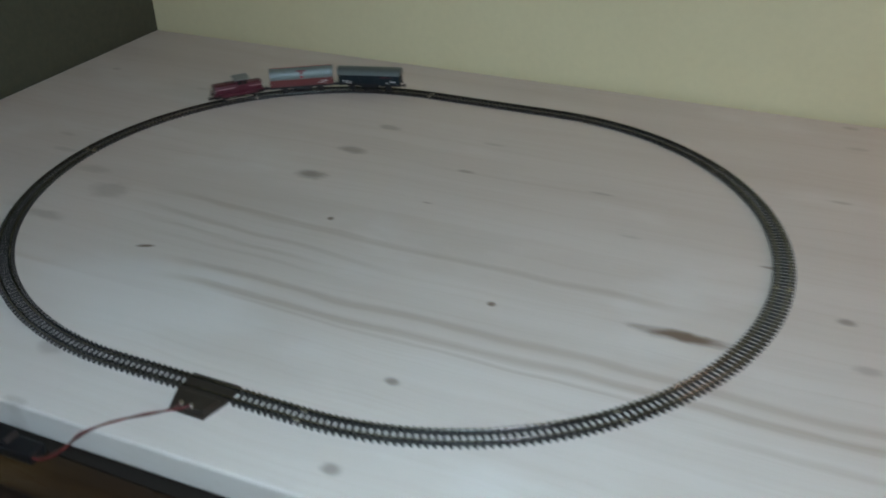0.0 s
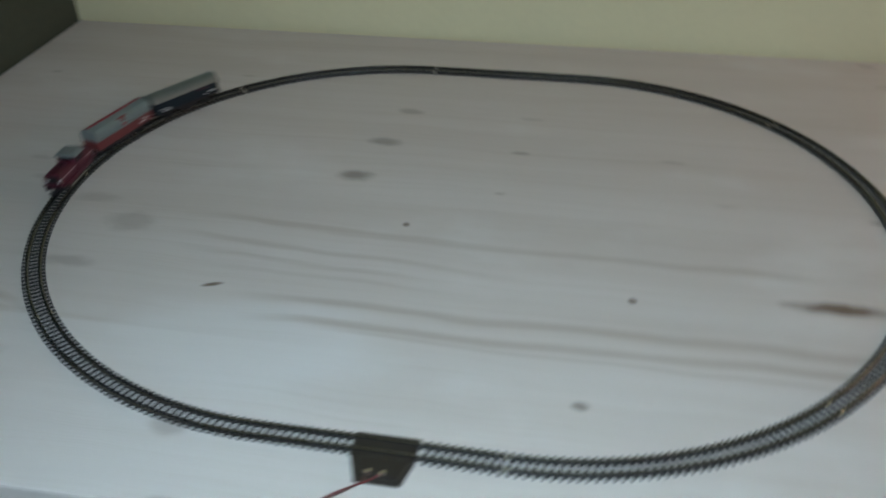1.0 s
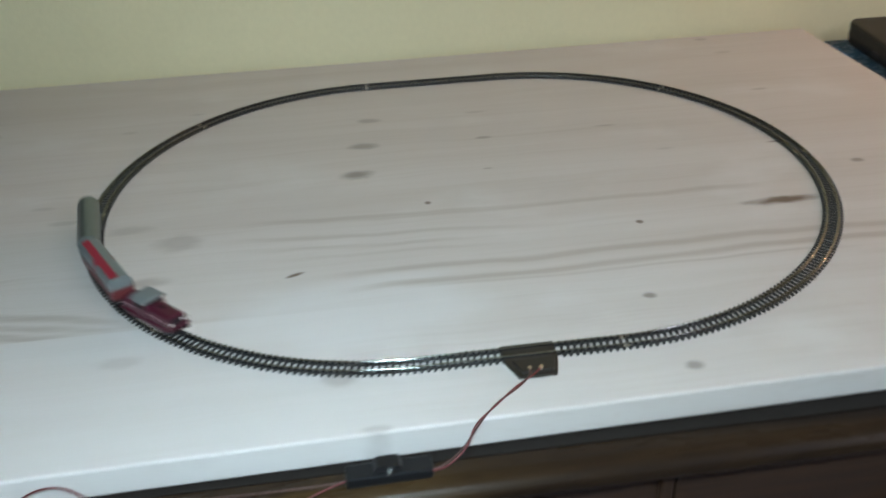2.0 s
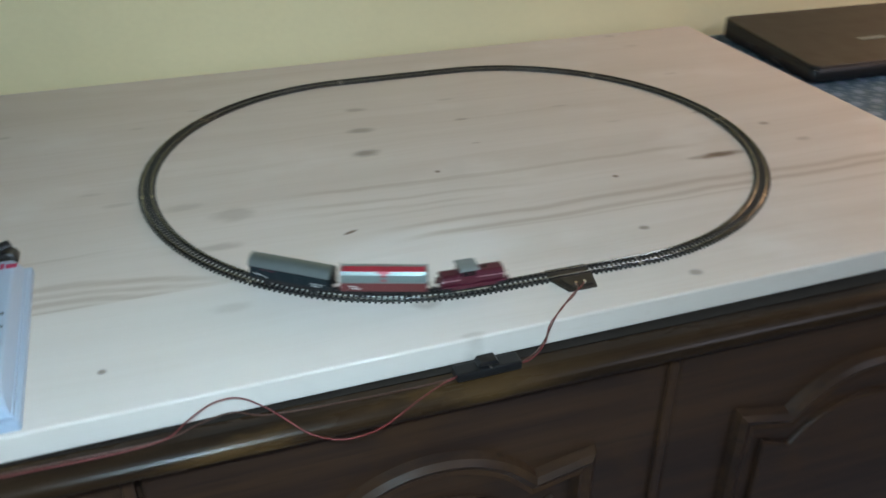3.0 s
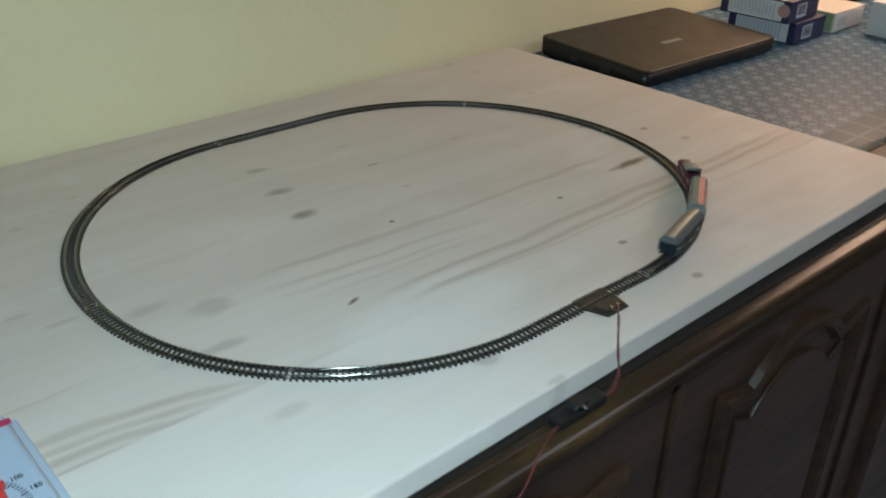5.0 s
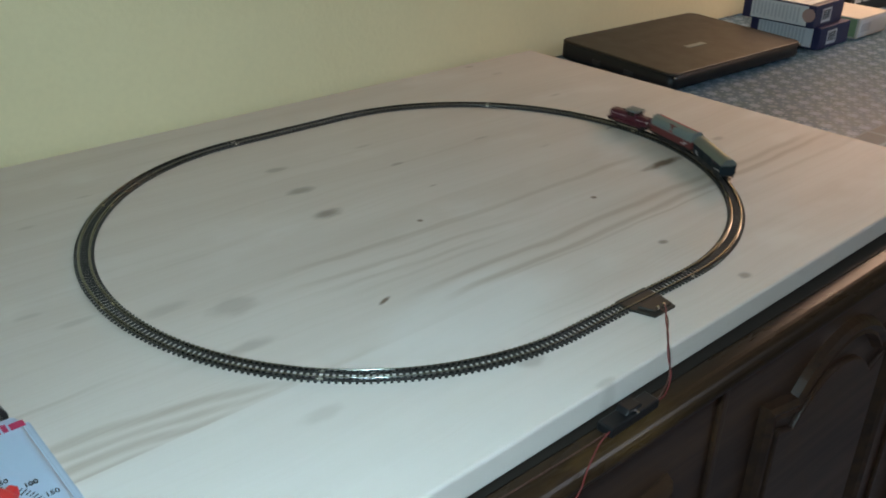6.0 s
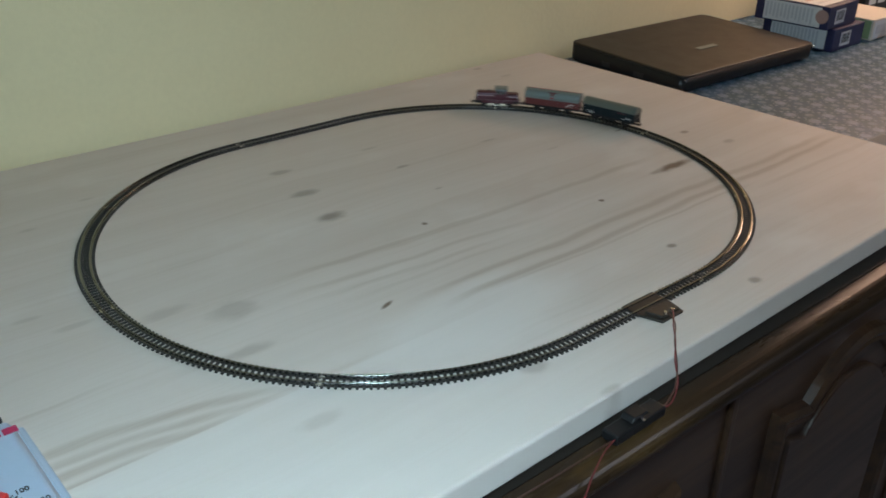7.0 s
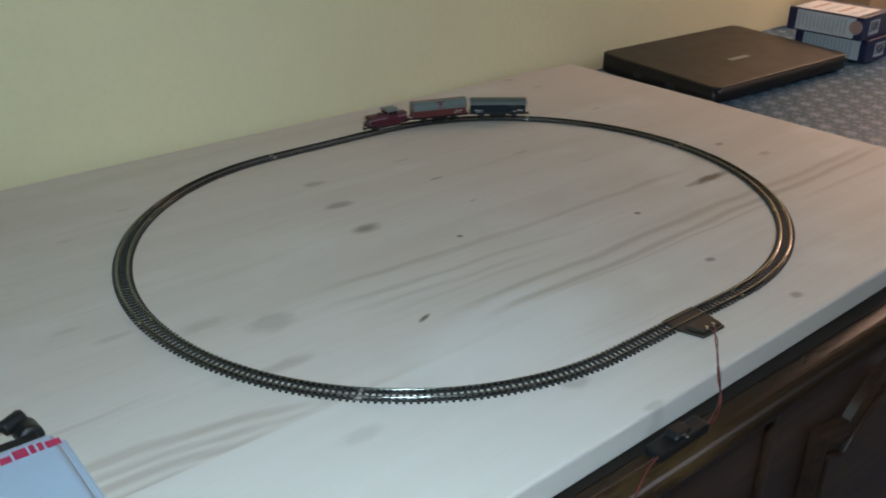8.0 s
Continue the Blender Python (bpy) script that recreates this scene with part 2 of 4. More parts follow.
def pine():
    g = Nodes("pale_pine")
    p = g.coords.outputs["Object"]
    x, y, z = g.xyz(p)
    slow = g.noise(g.vec("MULTIPLY", p, (5.0, 9.0, 5.0)), 1.0, 3)
    fine = g.noise(g.vec("MULTIPLY", p, (26.0, 70.0, 30.0)), 1.0, 2)
    yy = g.math("ADD", y, g.math("ADD", g.math("MULTIPLY", g.math("SUBTRACT", slow, 0.5), 0.022), g.math("MULTIPLY", g.math("SUBTRACT", fine, 0.5), 0.0022)))
    flow = g.join(x, yy, z)
    streak = g.noise(g.vec("MULTIPLY", flow, (3.0, 210.0, 40.0)), 1.0, 4, 0.6)
    hair = g.noise(g.vec("MULTIPLY", flow, (9.0, 900.0, 200.0)), 1.0, 2, 0.5)
    broad = g.noise(g.vec("MULTIPLY", flow, (1.6, 20.0, 5.0)), 1.0, 3)
    col = g.mix(g.step(broad, 0.3, 0.72), (0.62, 0.565, 0.515), (0.56, 0.50, 0.445))
    col = g.mix(g.step(streak, 0.45, 0.8, 0.0, 0.19), col, (0.44, 0.365, 0.295))
    col = g.mix(g.step(hair, 0.5, 0.8, 0.0, 0.16), col, (0.42, 0.31, 0.22))
    # whitish patches, some random and one ellipse near the front edge
    cloud = g.noise(g.vec("MULTIPLY", p, (7.0, 13.0, 7.0)), 1.0, 4)
    col = g.mix(g.step(cloud, 0.52, 0.74, 0.0, 0.4), col, (0.72, 0.69, 0.655))
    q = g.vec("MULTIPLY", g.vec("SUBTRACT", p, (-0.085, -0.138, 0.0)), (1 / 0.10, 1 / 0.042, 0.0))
    pale_patch = g.step(g.math("MULTIPLY_ADD", cloud, 1.4, g.math("SUBTRACT", g.vec("LENGTH", q), 0.7)), 0.35, 1.0, 0.38, 0.0)
    col = g.mix(pale_patch, col, (0.74, 0.735, 0.72))
    total = 0.0
    past = g.math("MAXIMUM", g.math("ADD", x, 0.33), 0.0)
    sweep_down = g.math("MULTIPLY_ADD", g.math("MULTIPLY", past, past), 1.5, yy)
    for y0, slope, wide, x0, x1, much in BANDS_MIDDLE + BANDS_EDGE:
        bent = -0.14 < y0 < -0.105 and x1 < -0.15
        line = g.math("MULTIPLY_ADD", x, -slope, sweep_down if bent else yy)
        d = g.math("ABSOLUTE", g.math("SUBTRACT", line, y0 - slope * (x0 + x1) / 2))
        near = g.step(d, wide * 0.15, wide * 1.25, much, 0.0)
        ends = g.math("MULTIPLY", g.step(x, x0, x0 + 0.06), g.step(x, x1 - 0.06, x1, 1.0, 0.0))
        total = g.math("ADD", g.math("MULTIPLY", near, ends), total)
    ring = g.math("MULTIPLY", total, g.step(streak, 0.15, 0.6, 0.45, 1.0), clamp=True)
    # a whiter lamella is glued on along the front, left of the middle
    lamella = g.math("MULTIPLY", g.step(y, -0.1372, -0.1358, 1.0, 0.0), g.step(x, -0.12, 0.04, 1.0, 0.0))
    ring = g.math("MULTIPLY", ring, g.math("MULTIPLY_ADD", lamella, -0.9, 1.0))
    col = g.mix(g.math("MULTIPLY", lamella, 0.5), col, (0.70, 0.665, 0.63))
    col = g.mix(g.math("MULTIPLY", ring, 0.62), col, (0.37, 0.30, 0.235))
    wob = g.noise(g.vec("MULTIPLY", p, (60.0, 130.0, 60.0)), 1.0, 3)

    def knots(rows):
        out = 0.0
        for kx, ky, rx, ry, much, *lean in rows:
            off = g.vec("SUBTRACT", p, (kx, ky, 0.0))
            if lean:
                dx, dy, _ = g.xyz(off)
                off = g.join(dx, g.math("MULTIPLY_ADD", dx, -lean[0], dy), 0.0)
            q = g.vec("MULTIPLY", off, (1 / rx, 1 / ry, 0.0))
            d = g.math("MULTIPLY_ADD", wob, 0.9, g.math("SUBTRACT", g.vec("LENGTH", q), 0.45))
            out = g.math("MAXIMUM", g.step(d, 0.3, 1.1, much, 0.0), out)
        return out
    pale, grey, brown = knots(PALE_KNOTS), knots(GREY_KNOTS), knots(BROWN_KNOTS)
    col = g.mix(g.math("MULTIPLY", pale, 0.8), col, (0.31, 0.265, 0.225))
    col = g.mix(g.math("MULTIPLY", grey, 0.92), col, (0.22, 0.18, 0.145))
    col = g.mix(g.math("MULTIPLY", brown, 0.9), col, (0.115, 0.065, 0.032))
    g.bump(g.math("ADD", g.math("MULTIPLY", hair, 0.5), g.math("ADD", streak, ring)), 0.22, 0.0006)
    return g.done(col, g.math("MULTIPLY_ADD", streak, 0.2, 0.46), 0.0, 0.35)


def dark_wood():
    g = Nodes("dark_stained_wood")
    p = g.coords.outputs["Object"]
    long = g.vec("MULTIPLY", p, (3.0, 60.0, 60.0))
    a, b = g.noise(long, 1.0, 5), g.noise(g.vec("MULTIPLY", p, (12.0, 260.0, 260.0)), 1.0, 3)
    col = g.mix(g.step(a, 0.35, 0.7), (0.056, 0.029, 0.016), (0.028, 0.016, 0.012))
    col = g.mix(g.step(b, 0.5, 0.75, 0.0, 0.5), col, (0.013, 0.009, 0.008))
    worn = g.step(g.noise(p, 14.0, 5), 0.52, 0.72, 0.0, 0.6)
    col = g.mix(worn, col, (0.062, 0.030, 0.013))
    g.bump(g.math("ADD", a, b), 0.12, 0.0008)
    return g.done(col, g.math("MULTIPLY_ADD", a, 0.2, 0.24), 0.0, 0.4, 0.0)


def rim_wood():
    """Dark varnish, rubbed through to golden wood in patches along the rim."""
    g = Nodes("worn_rim_varnish")
    p = g.coords.outputs["Object"]
    long = g.noise(g.vec("MULTIPLY", p, (9.0, 60.0, 60.0)), 1.0, 5)
    fine = g.noise(g.vec("MULTIPLY", p, (40.0, 420.0, 420.0)), 1.0, 3)
    patch = g.noise(g.vec("MULTIPLY", p, (11.0, 26.0, 26.0)), 1.0, 4)
    col = g.mix(g.step(long, 0.35, 0.68), (0.030, 0.017, 0.009), (0.015, 0.009, 0.006))
    col = g.mix(g.step(fine, 0.5, 0.75, 0.0, 0.5), col, (0.014, 0.009, 0.007))
    worn = g.step(g.math("MULTIPLY_ADD", fine, 0.12, patch), 0.56, 0.72, 0.0, 0.6)
    worn = g.math("MULTIPLY", worn, g.step(g.xyz(p)[0], -0.12, 0.0, 1.0, 0.08))
    col = g.mix(worn, col, (0.095, 0.054, 0.020))
    g.bump(g.math("ADD", long, g.math("MULTIPLY", fine, 0.5)), 0.10, 0.0007)
    return g.done(col, g.math("MULTIPLY_ADD", long, 0.22, 0.18), 0.0, 0.14, 0.0)


def cloth():
    g = Nodes("patterned_oilcloth")
    p = g.coords.outputs["Object"]
    x, y, z = g.xyz(p)
    k = 2 * math.pi / 0.027
    warp = g.noise(p, 35.0, 2, colour=True)
    wx, wy, _ = g.xyz(g.vec("SCALE", g.vec("SUBTRACT", warp, (0.5, 0.5, 0.5)), scale=0.0045))
    u, w = g.math("MULTIPLY", g.math("ADD", x, wx), k), g.math("MULTIPLY", g.math("ADD", y, wy), k)
    field = g.math("ADD", g.math("COSINE", u), g.math("COSINE", w))
    rosette = g.step(field, 0.7, 1.5)
    ring = g.step(g.math("ABSOLUTE", g.math("SUBTRACT", field, 0.25)), 0.15, 0.6, 1.0, 0.0)
    petals = g.step(g.math("MULTIPLY", g.math("SINE", g.math("MULTIPLY", u, 3.0)), g.math("SINE", g.math("MULTIPLY", w, 3.0))), 0.1, 0.6)
    heart = g.step(field, -1.2, -1.75)
    dapple = g.noise(p, 240.0, 3)
    mask = g.math("MAXIMUM", g.math("MULTIPLY", rosette, 0.85), g.math("MAXIMUM", g.math("MULTIPLY", ring, petals), g.math("MULTIPLY", heart, 0.55)))
    mask = g.math("MULTIPLY", mask, g.step(dapple, 0.25, 0.6, 0.45, 1.0))
    col = g.mix(g.step(g.noise(p, 55.0, 3), 0.35, 0.65), (0.105, 0.22, 0.36), (0.105, 0.22, 0.30))
    col = g.mix(mask, col, (0.44, 0.60, 0.76))
    # plainer border squares along the front hem
    hem = g.step(y, -0.118, -0.112, 1.0, 0.0)
    sq = g.math("MULTIPLY", g.step(g.math("ABSOLUTE", g.math("SINE", g.math("MULTIPLY", x, 92.0))), 0.1, 0.3),
                g.step(g.math("ABSOLUTE", g.math("SINE", g.math("MULTIPLY", y, 110.0))), 0.1, 0.3))
    col = g.mix(hem, col, g.mix(sq, (0.20, 0.34, 0.44), (0.085, 0.16, 0.20)))
    g.bump(g.math("ADD", dapple, mask), 0.2, 0.0006)
    return g.done(col, 0.42, 0.0, 0.45)


PINE, DARK, CLOTH = pine(), dark_wood(), cloth()
WALL = wall_paint("yellow_wall_paint", (0.77, 0.685, 0.43))
# the nook wall's shade is put into its dark olive colour
NOOK = wall_paint("nook_shade_paint", (0.048, 0.055, 0.040))
CEIL = wall_paint("white_ceiling_paint", (0.78, 0.77, 0.73))
# unseen floor, made pale so that the sideboard doors reflect it
FLOOR = plain("bounce_grey_floor", (0.40, 0.40, 0.45), 0.4, scale=8)
TIE = plain("sleeper_plastic", (0.020, 0.019, 0.017), 0.55, scale=300)
FEED = plain("feeder_plastic", (0.022, 0.017, 0.012), 0.5, scale=200)
RAIL = plain("nickel_silver_rail", (0.22, 0.225, 0.225), 0.19, 1.0, scale=200, vary=0.25, bump=0.02)
BRIGHT = plain("bright_metal", (0.72, 0.70, 0.64), 0.22, 1.0, scale=200)
RED = plain("loco_red_paint", (0.066, 0.006, 0.017), 0.38, scale=200)
RED_BRIGHT = plain("signal_red_print", (0.30, 0.018, 0.035), 0.5, scale=200)
RED_BROWN = plain("oxide_red_paint", (0.12, 0.022, 0.022), 0.45, scale=200)
GREY_ROOF = plain("grey_roof_paint", (0.15, 0.17, 0.165), 0.42, scale=200)
SILVER = plain("silver_paint", (0.165, 0.205, 0.205), 0.36, 0.3, scale=200)
SILVER_DULL = plain("dull_silver_roof", (0.17, 0.20, 0.195), 0.38, 0.7, scale=200)
NAVY = plain("dark_blue_paint", (0.006, 0.013, 0.018), 0.5, spec=0.25, scale=200)
TOP_SHADE = plain("black_brown_shade", (0.012, 0.009, 0.007), 0.5, scale=30, vary=0.3, spec=0.25)
RIM = rim_wood()
BLACK = plain("black_plastic", (0.010, 0.010, 0.011), 0.42, scale=120, spec=0.3)
PALE_STRIPE = plain("pale_pink_print", (0.38, 0.25, 0.27), 0.5, scale=200)
GLASS_DARK = plain("dark_window", (0.01, 0.012, 0.014), 0.15, scale=120)
WHITE_PRINT = plain("white_print", (0.72, 0.72, 0.70), 0.5, scale=200)
CASE = plain("pale_blue_white_plastic", (0.36, 0.45, 0.57), 0.36, scale=60, vary=0.05)
LOGO = plain("crimson_print", (0.42, 0.02, 0.085), 0.5, scale=200)
KNOB = plain("red_knob_plastic", (0.55, 0.03, 0.03), 0.35, scale=120)
WIRE_RED = plain("red_wire", (0.15, 0.020, 0.02), 0.4, scale=200)
WIRE_BROWN = plain("brown_wire", (0.075, 0.03, 0.02), 0.45, scale=200)
# the lid's brown holds the yellow wall's reflection in its base colour
LID = plain("laptop_lid", (0.030, 0.025, 0.019), 0.50, scale=40, spec=0.32)
CARD_BLUE = plain("blue_card", (0.02, 0.022, 0.075), 0.45, scale=60)
CARD_WHITE = plain("white_card", (0.62, 0.64, 0.68), 0.5, scale=60)
CARD_CREAM = plain("cream_card", (0.60, 0.56, 0.49), 0.55, scale=60)
CARD_GREEN = plain("green_card", (0.25, 0.36, 0.20), 0.55, scale=60)
CARD_TAN = plain("tan_card", (0.42, 0.29, 0.17), 0.6, scale=60)
PRINT_GREY = plain("grey_print", (0.48, 0.50, 0.56), 0.5, scale=120)
PRINT_ORANGE = plain("orange_print", (0.40, 0.26, 0.24), 0.5, scale=120)
PRINT_BLACK = plain("black_print", (0.02, 0.02, 0.022), 0.5, scale=120)

# ---- the room ----
def structure(name, bm, material, label, category):
    return tagged(part(name, bm, material), label, category, kind="structure")


structure("floor", box(-1.3, 2.9, -3.3, 0.5, FLOOR_Z - 0.1, FLOOR_Z), FLOOR, "pale grey smooth room floor out of view, brightened for reflections", "floor")
structure("ceiling", box(-1.3, 2.9, -3.3, 0.5, CEIL_Z, CEIL_Z + 0.1), CEIL, "plain white painted ceiling", "ceiling")
structure("wall_back", box(NOOK_X, 2.8, BACK_Y, BACK_Y + 0.12, FLOOR_Z, CEIL_Z), WALL, "yellow painted wall behind the table top", "wall")
structure("wall_nook", box(-1.1, NOOK_X, 0.04, BACK_Y + 0.12, FLOOR_Z, CEIL_Z, 0.004), NOOK, "wall at the board's end, shade put into its olive colour", "wall")
structure("wall_right", box(2.8, 2.9, -3.2, BACK_Y + 0.12, FLOOR_Z, CEIL_Z), WALL, "yellow painted side wall", "wall")
structure("wall_front", box(-1.1, 2.9, -3.3, -3.2, FLOOR_Z, CEIL_Z), WALL, "yellow painted wall across the room", "wall")
w = box(-1.2, -1.1, -3.3, -1.5, FLOOR_Z, CEIL_Z)
for a in ((-1.2, -1.1, -0.4, 0.388, FLOOR_Z, CEIL_Z), (-1.2, -1.1, -1.5, -0.4, FLOOR_Z, -0.02), (-1.2, -1.1, -1.5, -0.4, 1.05, CEIL_Z)):
    box(*a, bm=w)
structure("wall_left", w, WALL, "yellow painted wall with an added opening for sky light", "wall")
# window never in view, added to let cool sky light in
win = thing("unseen_window", "white framed window added out of view for sky light", "window", kind="structure")
for a in ((-1.5, -1.455), (-0.445, -0.4), (-0.97, -0.93)):
    part("window_frame", box(-1.18, -1.13, a[0], a[1], -0.02, 1.05, 0.004), CEIL, win)
part("window_sill", box(-1.22, -1.08, -1.5, -0.4, -0.06, -0.022, 0.006), CEIL, win)
# bodies for the two added lamps, neither of them in view
for lx, ly, lz, wide, word in ((1.35, -1.55, 1.52, 0.34, "round white fill lamp added out of view in the room"), (1.06, 0.10, 0.49, 0.15, "round warm lamp added out of view over the sideboard's far end")):
    lamp = thing("added_lamp", word, "lamp", pose(lx, ly, lz))
    part("shade", cylinder(wide, 0.06, 40, 0.02, m=pose(0, 0, 0.005)), CARD_WHITE, lamp)
    part("stem", cylinder(0.012, CEIL_Z - lz - 0.035, 16, m=pose(0, 0, 0.035 + (CEIL_Z - lz - 0.035) / 2)), CEIL, lamp)

# ---- sideboard ----
DOOR_Y = -0.225
cab = thing("sideboard", "dark stained wooden sideboard with arched raised-panel doors", "cabinet", pose(0, 0, 0))
nose = [(0.262, SHELF), (-0.249, SHELF)]
nose += [(-0.253 - 0.0125 * math.sin(radians(k)), SHELF - 0.0085 + 0.0085 * math.cos(radians(k))) for k in range(10, 176, 11)]
nose += [(-0.253, SHELF - 0.0185), (-0.2505, SHELF - 0.0225), (-0.2425, SHELF - 0.0262), (-0.232, SHELF - 0.029), (0.262, SHELF - 0.029)]
part("top", prism(nose, -0.46, 1.45), RIM, cab, "rounded glossy rim, worn in places", smooth=False)
# thin dark sheet that paints in the shade below the board's front edge
part("top_shade_sheet", box(-0.455, 1.445, -0.2465, 0.2615, SHELF - 0.001, SHELF + 0.0008), TOP_SHADE, cab, "thin nearly black sheet standing in for shade")
part("carcass", box(-0.45, 1.44, DOOR_Y + 0.022, 0.26, FLOOR_Z + 0.06, SHELF - 0.0295, 0.002), DARK, cab)
part("plinth", box(-0.44, 1.43, DOOR_Y + 0.04, 0.25, FLOOR_Z, FLOOR_Z + 0.059), DARK, cab)


def arch_outline(half, spring, rise, shoulder, bottom, steps=18):
    """Cathedral arch outline (x, z), counter-clockwise from lower left."""
    r = (half * half + rise * rise) / (2 * rise)
    a = math.asin(half / r)
    top = [(r * math.sin(t), spring + rise - r + r * math.cos(t)) for t in [a - 2 * a * i / steps for i in range(steps + 1)]]
    return [(-half - shoulder, bottom), (half + shoulder, bottom), (half + shoulder, spring + 0.006), (half + 0.004, spring - 0.004)] + top + \
        [(-half - 0.004, spring - 0.004), (-half - shoulder, spring + 0.006)]


def moulding(outline, wide, y0, proud):
    """A rounded frame that follows an outline (x, z) on the door's face."""
    b = bmesh.new()
    n = len(outline)
    prof = ((0.0, 0.0), (0.12, 0.7), (0.35, 1.0), (0.62, 0.75), (0.8, 0.85), (1.0, 0.0))
    rings = []
    for i in range(n):
        p, a, c = Vector(outline[i]), Vector(outline[i - 1]), Vector(outline[(i + 1) % n])
        d1, d2 = (p - a).normalized(), (c - p).normalized()
        n1, n2 = Vector((-d1.y, d1.x)), Vector((-d2.y, d2.x))
        m = (n1 + n2).normalized()
        m = m / max(0.5, m.dot(n1))
        rings.append([b.verts.new((p.x + m.x * wide * k, y0 - proud * h, p.y + m.y * wide * k)) for k, h in prof])
    for i in range(n):
        q, s = rings[i], rings[(i + 1) % n]
        for k in range(len(prof) - 1):
            b.faces.new((q[k], s[k], s[k + 1], q[k + 1]))
    bmesh.ops.recalc_face_normals(b, faces=b.faces[:])
    return b


GAP_X, DOOR_W = 0.080, 0.360
for i in range(-1, 5):
    a, c = max(GAP_X + (i - 1) * DOOR_W + 0.0022, -0.447), min(GAP_X + i * DOOR_W - 0.0022, 1.437)
    door = part("door", box(a, c, DOOR_Y, DOOR_Y + 0.02, FLOOR_Z + 0.075, SHELF - 0.033, 0.003), DARK, cab)
    part("cover_strip", box(c - 0.0060, c + 0.0020, DOOR_Y - 0.0040, DOOR_Y + 0.001, FLOOR_Z + 0.085, SHELF - 0.036, 0.0018), DARK, door, "narrow rounded strip along the door's edge")
    if c - a < 0.3:
        continue
    mid, top = (a + c) / 2, -0.100
    out = [(x + mid, z) for x, z in arch_outline(0.072, top - 0.032, 0.032, 0.050, -0.62)]
    part("moulding", moulding(out, 0.018, DOOR_Y + 0.001, 0.011), DARK, door, "raised arched moulding")
    out2 = [(x + mid, z) for x, z in arch_outline(0.062, top - 0.070, 0.030, 0.030, -0.58)]
    part("panel", prism(out2, DOOR_Y - 0.005, DOOR_Y + 0.001, "y", 0.002), DARK, door)

# ---- pine board ----
edge = [(-0.4, -0.2462), (0.405, -0.2325), (0.384, 0.2625), (-0.4, 0.2625)]
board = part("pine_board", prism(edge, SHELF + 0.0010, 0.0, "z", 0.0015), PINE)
tagged(board, "pale knotty pine board lying on the dark sideboard", "board")

# ---- oilcloth ----
b = bmesh.new()
nx, ny = 70, 44
grid = [[b.verts.new((0.404 + 1.03 * i / nx, -0.168 + 0.43 * j / ny,
                      SHELF + 0.0020 + 0.0007 * noise.noise((i * 0.25, j * 0.25, 3.0)))) for j in range(ny + 1)] for i in range(nx + 1)]
for i in range(nx):
    for j in range(ny):
        b.faces.new((grid[i][j], grid[i + 1][j], grid[i + 1][j + 1], grid[i][j + 1]))
bmesh.ops.solidify(b, geom=b.faces[:], thickness=0.0004)
tagged(part("tablecloth", b, CLOTH, smooth=True), "blue grey oilcloth with a woven flower pattern", "tablecloth")
CLOTH_Z = SHELF + 0.0026

# ---- track ----
RAIL_H = [(-0.00085, 0.0010), (0.00085, 0.0010), (0.00085, 0.0013), (0.00035, 0.0015), (0.00035, 0.0023), (0.00048, 0.0025), (0.00048, 0.00275),
          (0.00036, RAIL_Z), (-0.00036, RAIL_Z), (-0.00048, 0.00275), (-0.00048, 0.0025), (-0.00035, 0.0023), (-0.00035, 0.0015), (-0.00085, 0.0013)]
BED = [(-0.0009, 0.0001), (0.0009, 0.0001), (0.0009, 0.0012), (-0.0009, 0.0012)]
GAUGE = 0.00345
PITCH = 0.0036
tie_mesh = link_mesh("sleeper", box(-0.00076, 0.00076, -0.0064, 0.0064, 0.0002, 0.0013, 0.00015, 1), TIE)


def tie(parent, m):
    ob = new("sleeper", tie_mesh)
    ob.parent, ob.matrix_basis = parent, m


def curved_track():
    root = thing("curved_track", "curved model track section with dark sleepers and metal rails", "track", group="track sections of the oval")
    sweep_a = math.pi / 4
    for side in (-1, 1):
        r = R + side * GAUGE
        part("rail", revolve_arc([(r + dx, z) for dx, z in RAIL_H], 0.0006, sweep_a - 0.0006, 26), RAIL, root)
        part("rail_bed", revolve_arc([(r + dx, z) for dx, z in BED], 0.001, sweep_a - 0.001, 26), TIE, root)
        part("rail_joiner", revolve_arc([(r + dx * 1.25, z * 1.0) for dx, z in RAIL_H[:6]] + [(r - dx * 1.25, z) for dx, z in RAIL_H[5:1:-1]], -0.010, 0.010, 3), BRIGHT, root)
    n = round(R * sweep_a / PITCH)
    for i in range(n):
        a = sweep_a * (i + 0.5) / n
        tie(root, pose(R * math.cos(a), R * math.sin(a), 0, 0, 0, math.degrees(a) + 90))
    return root


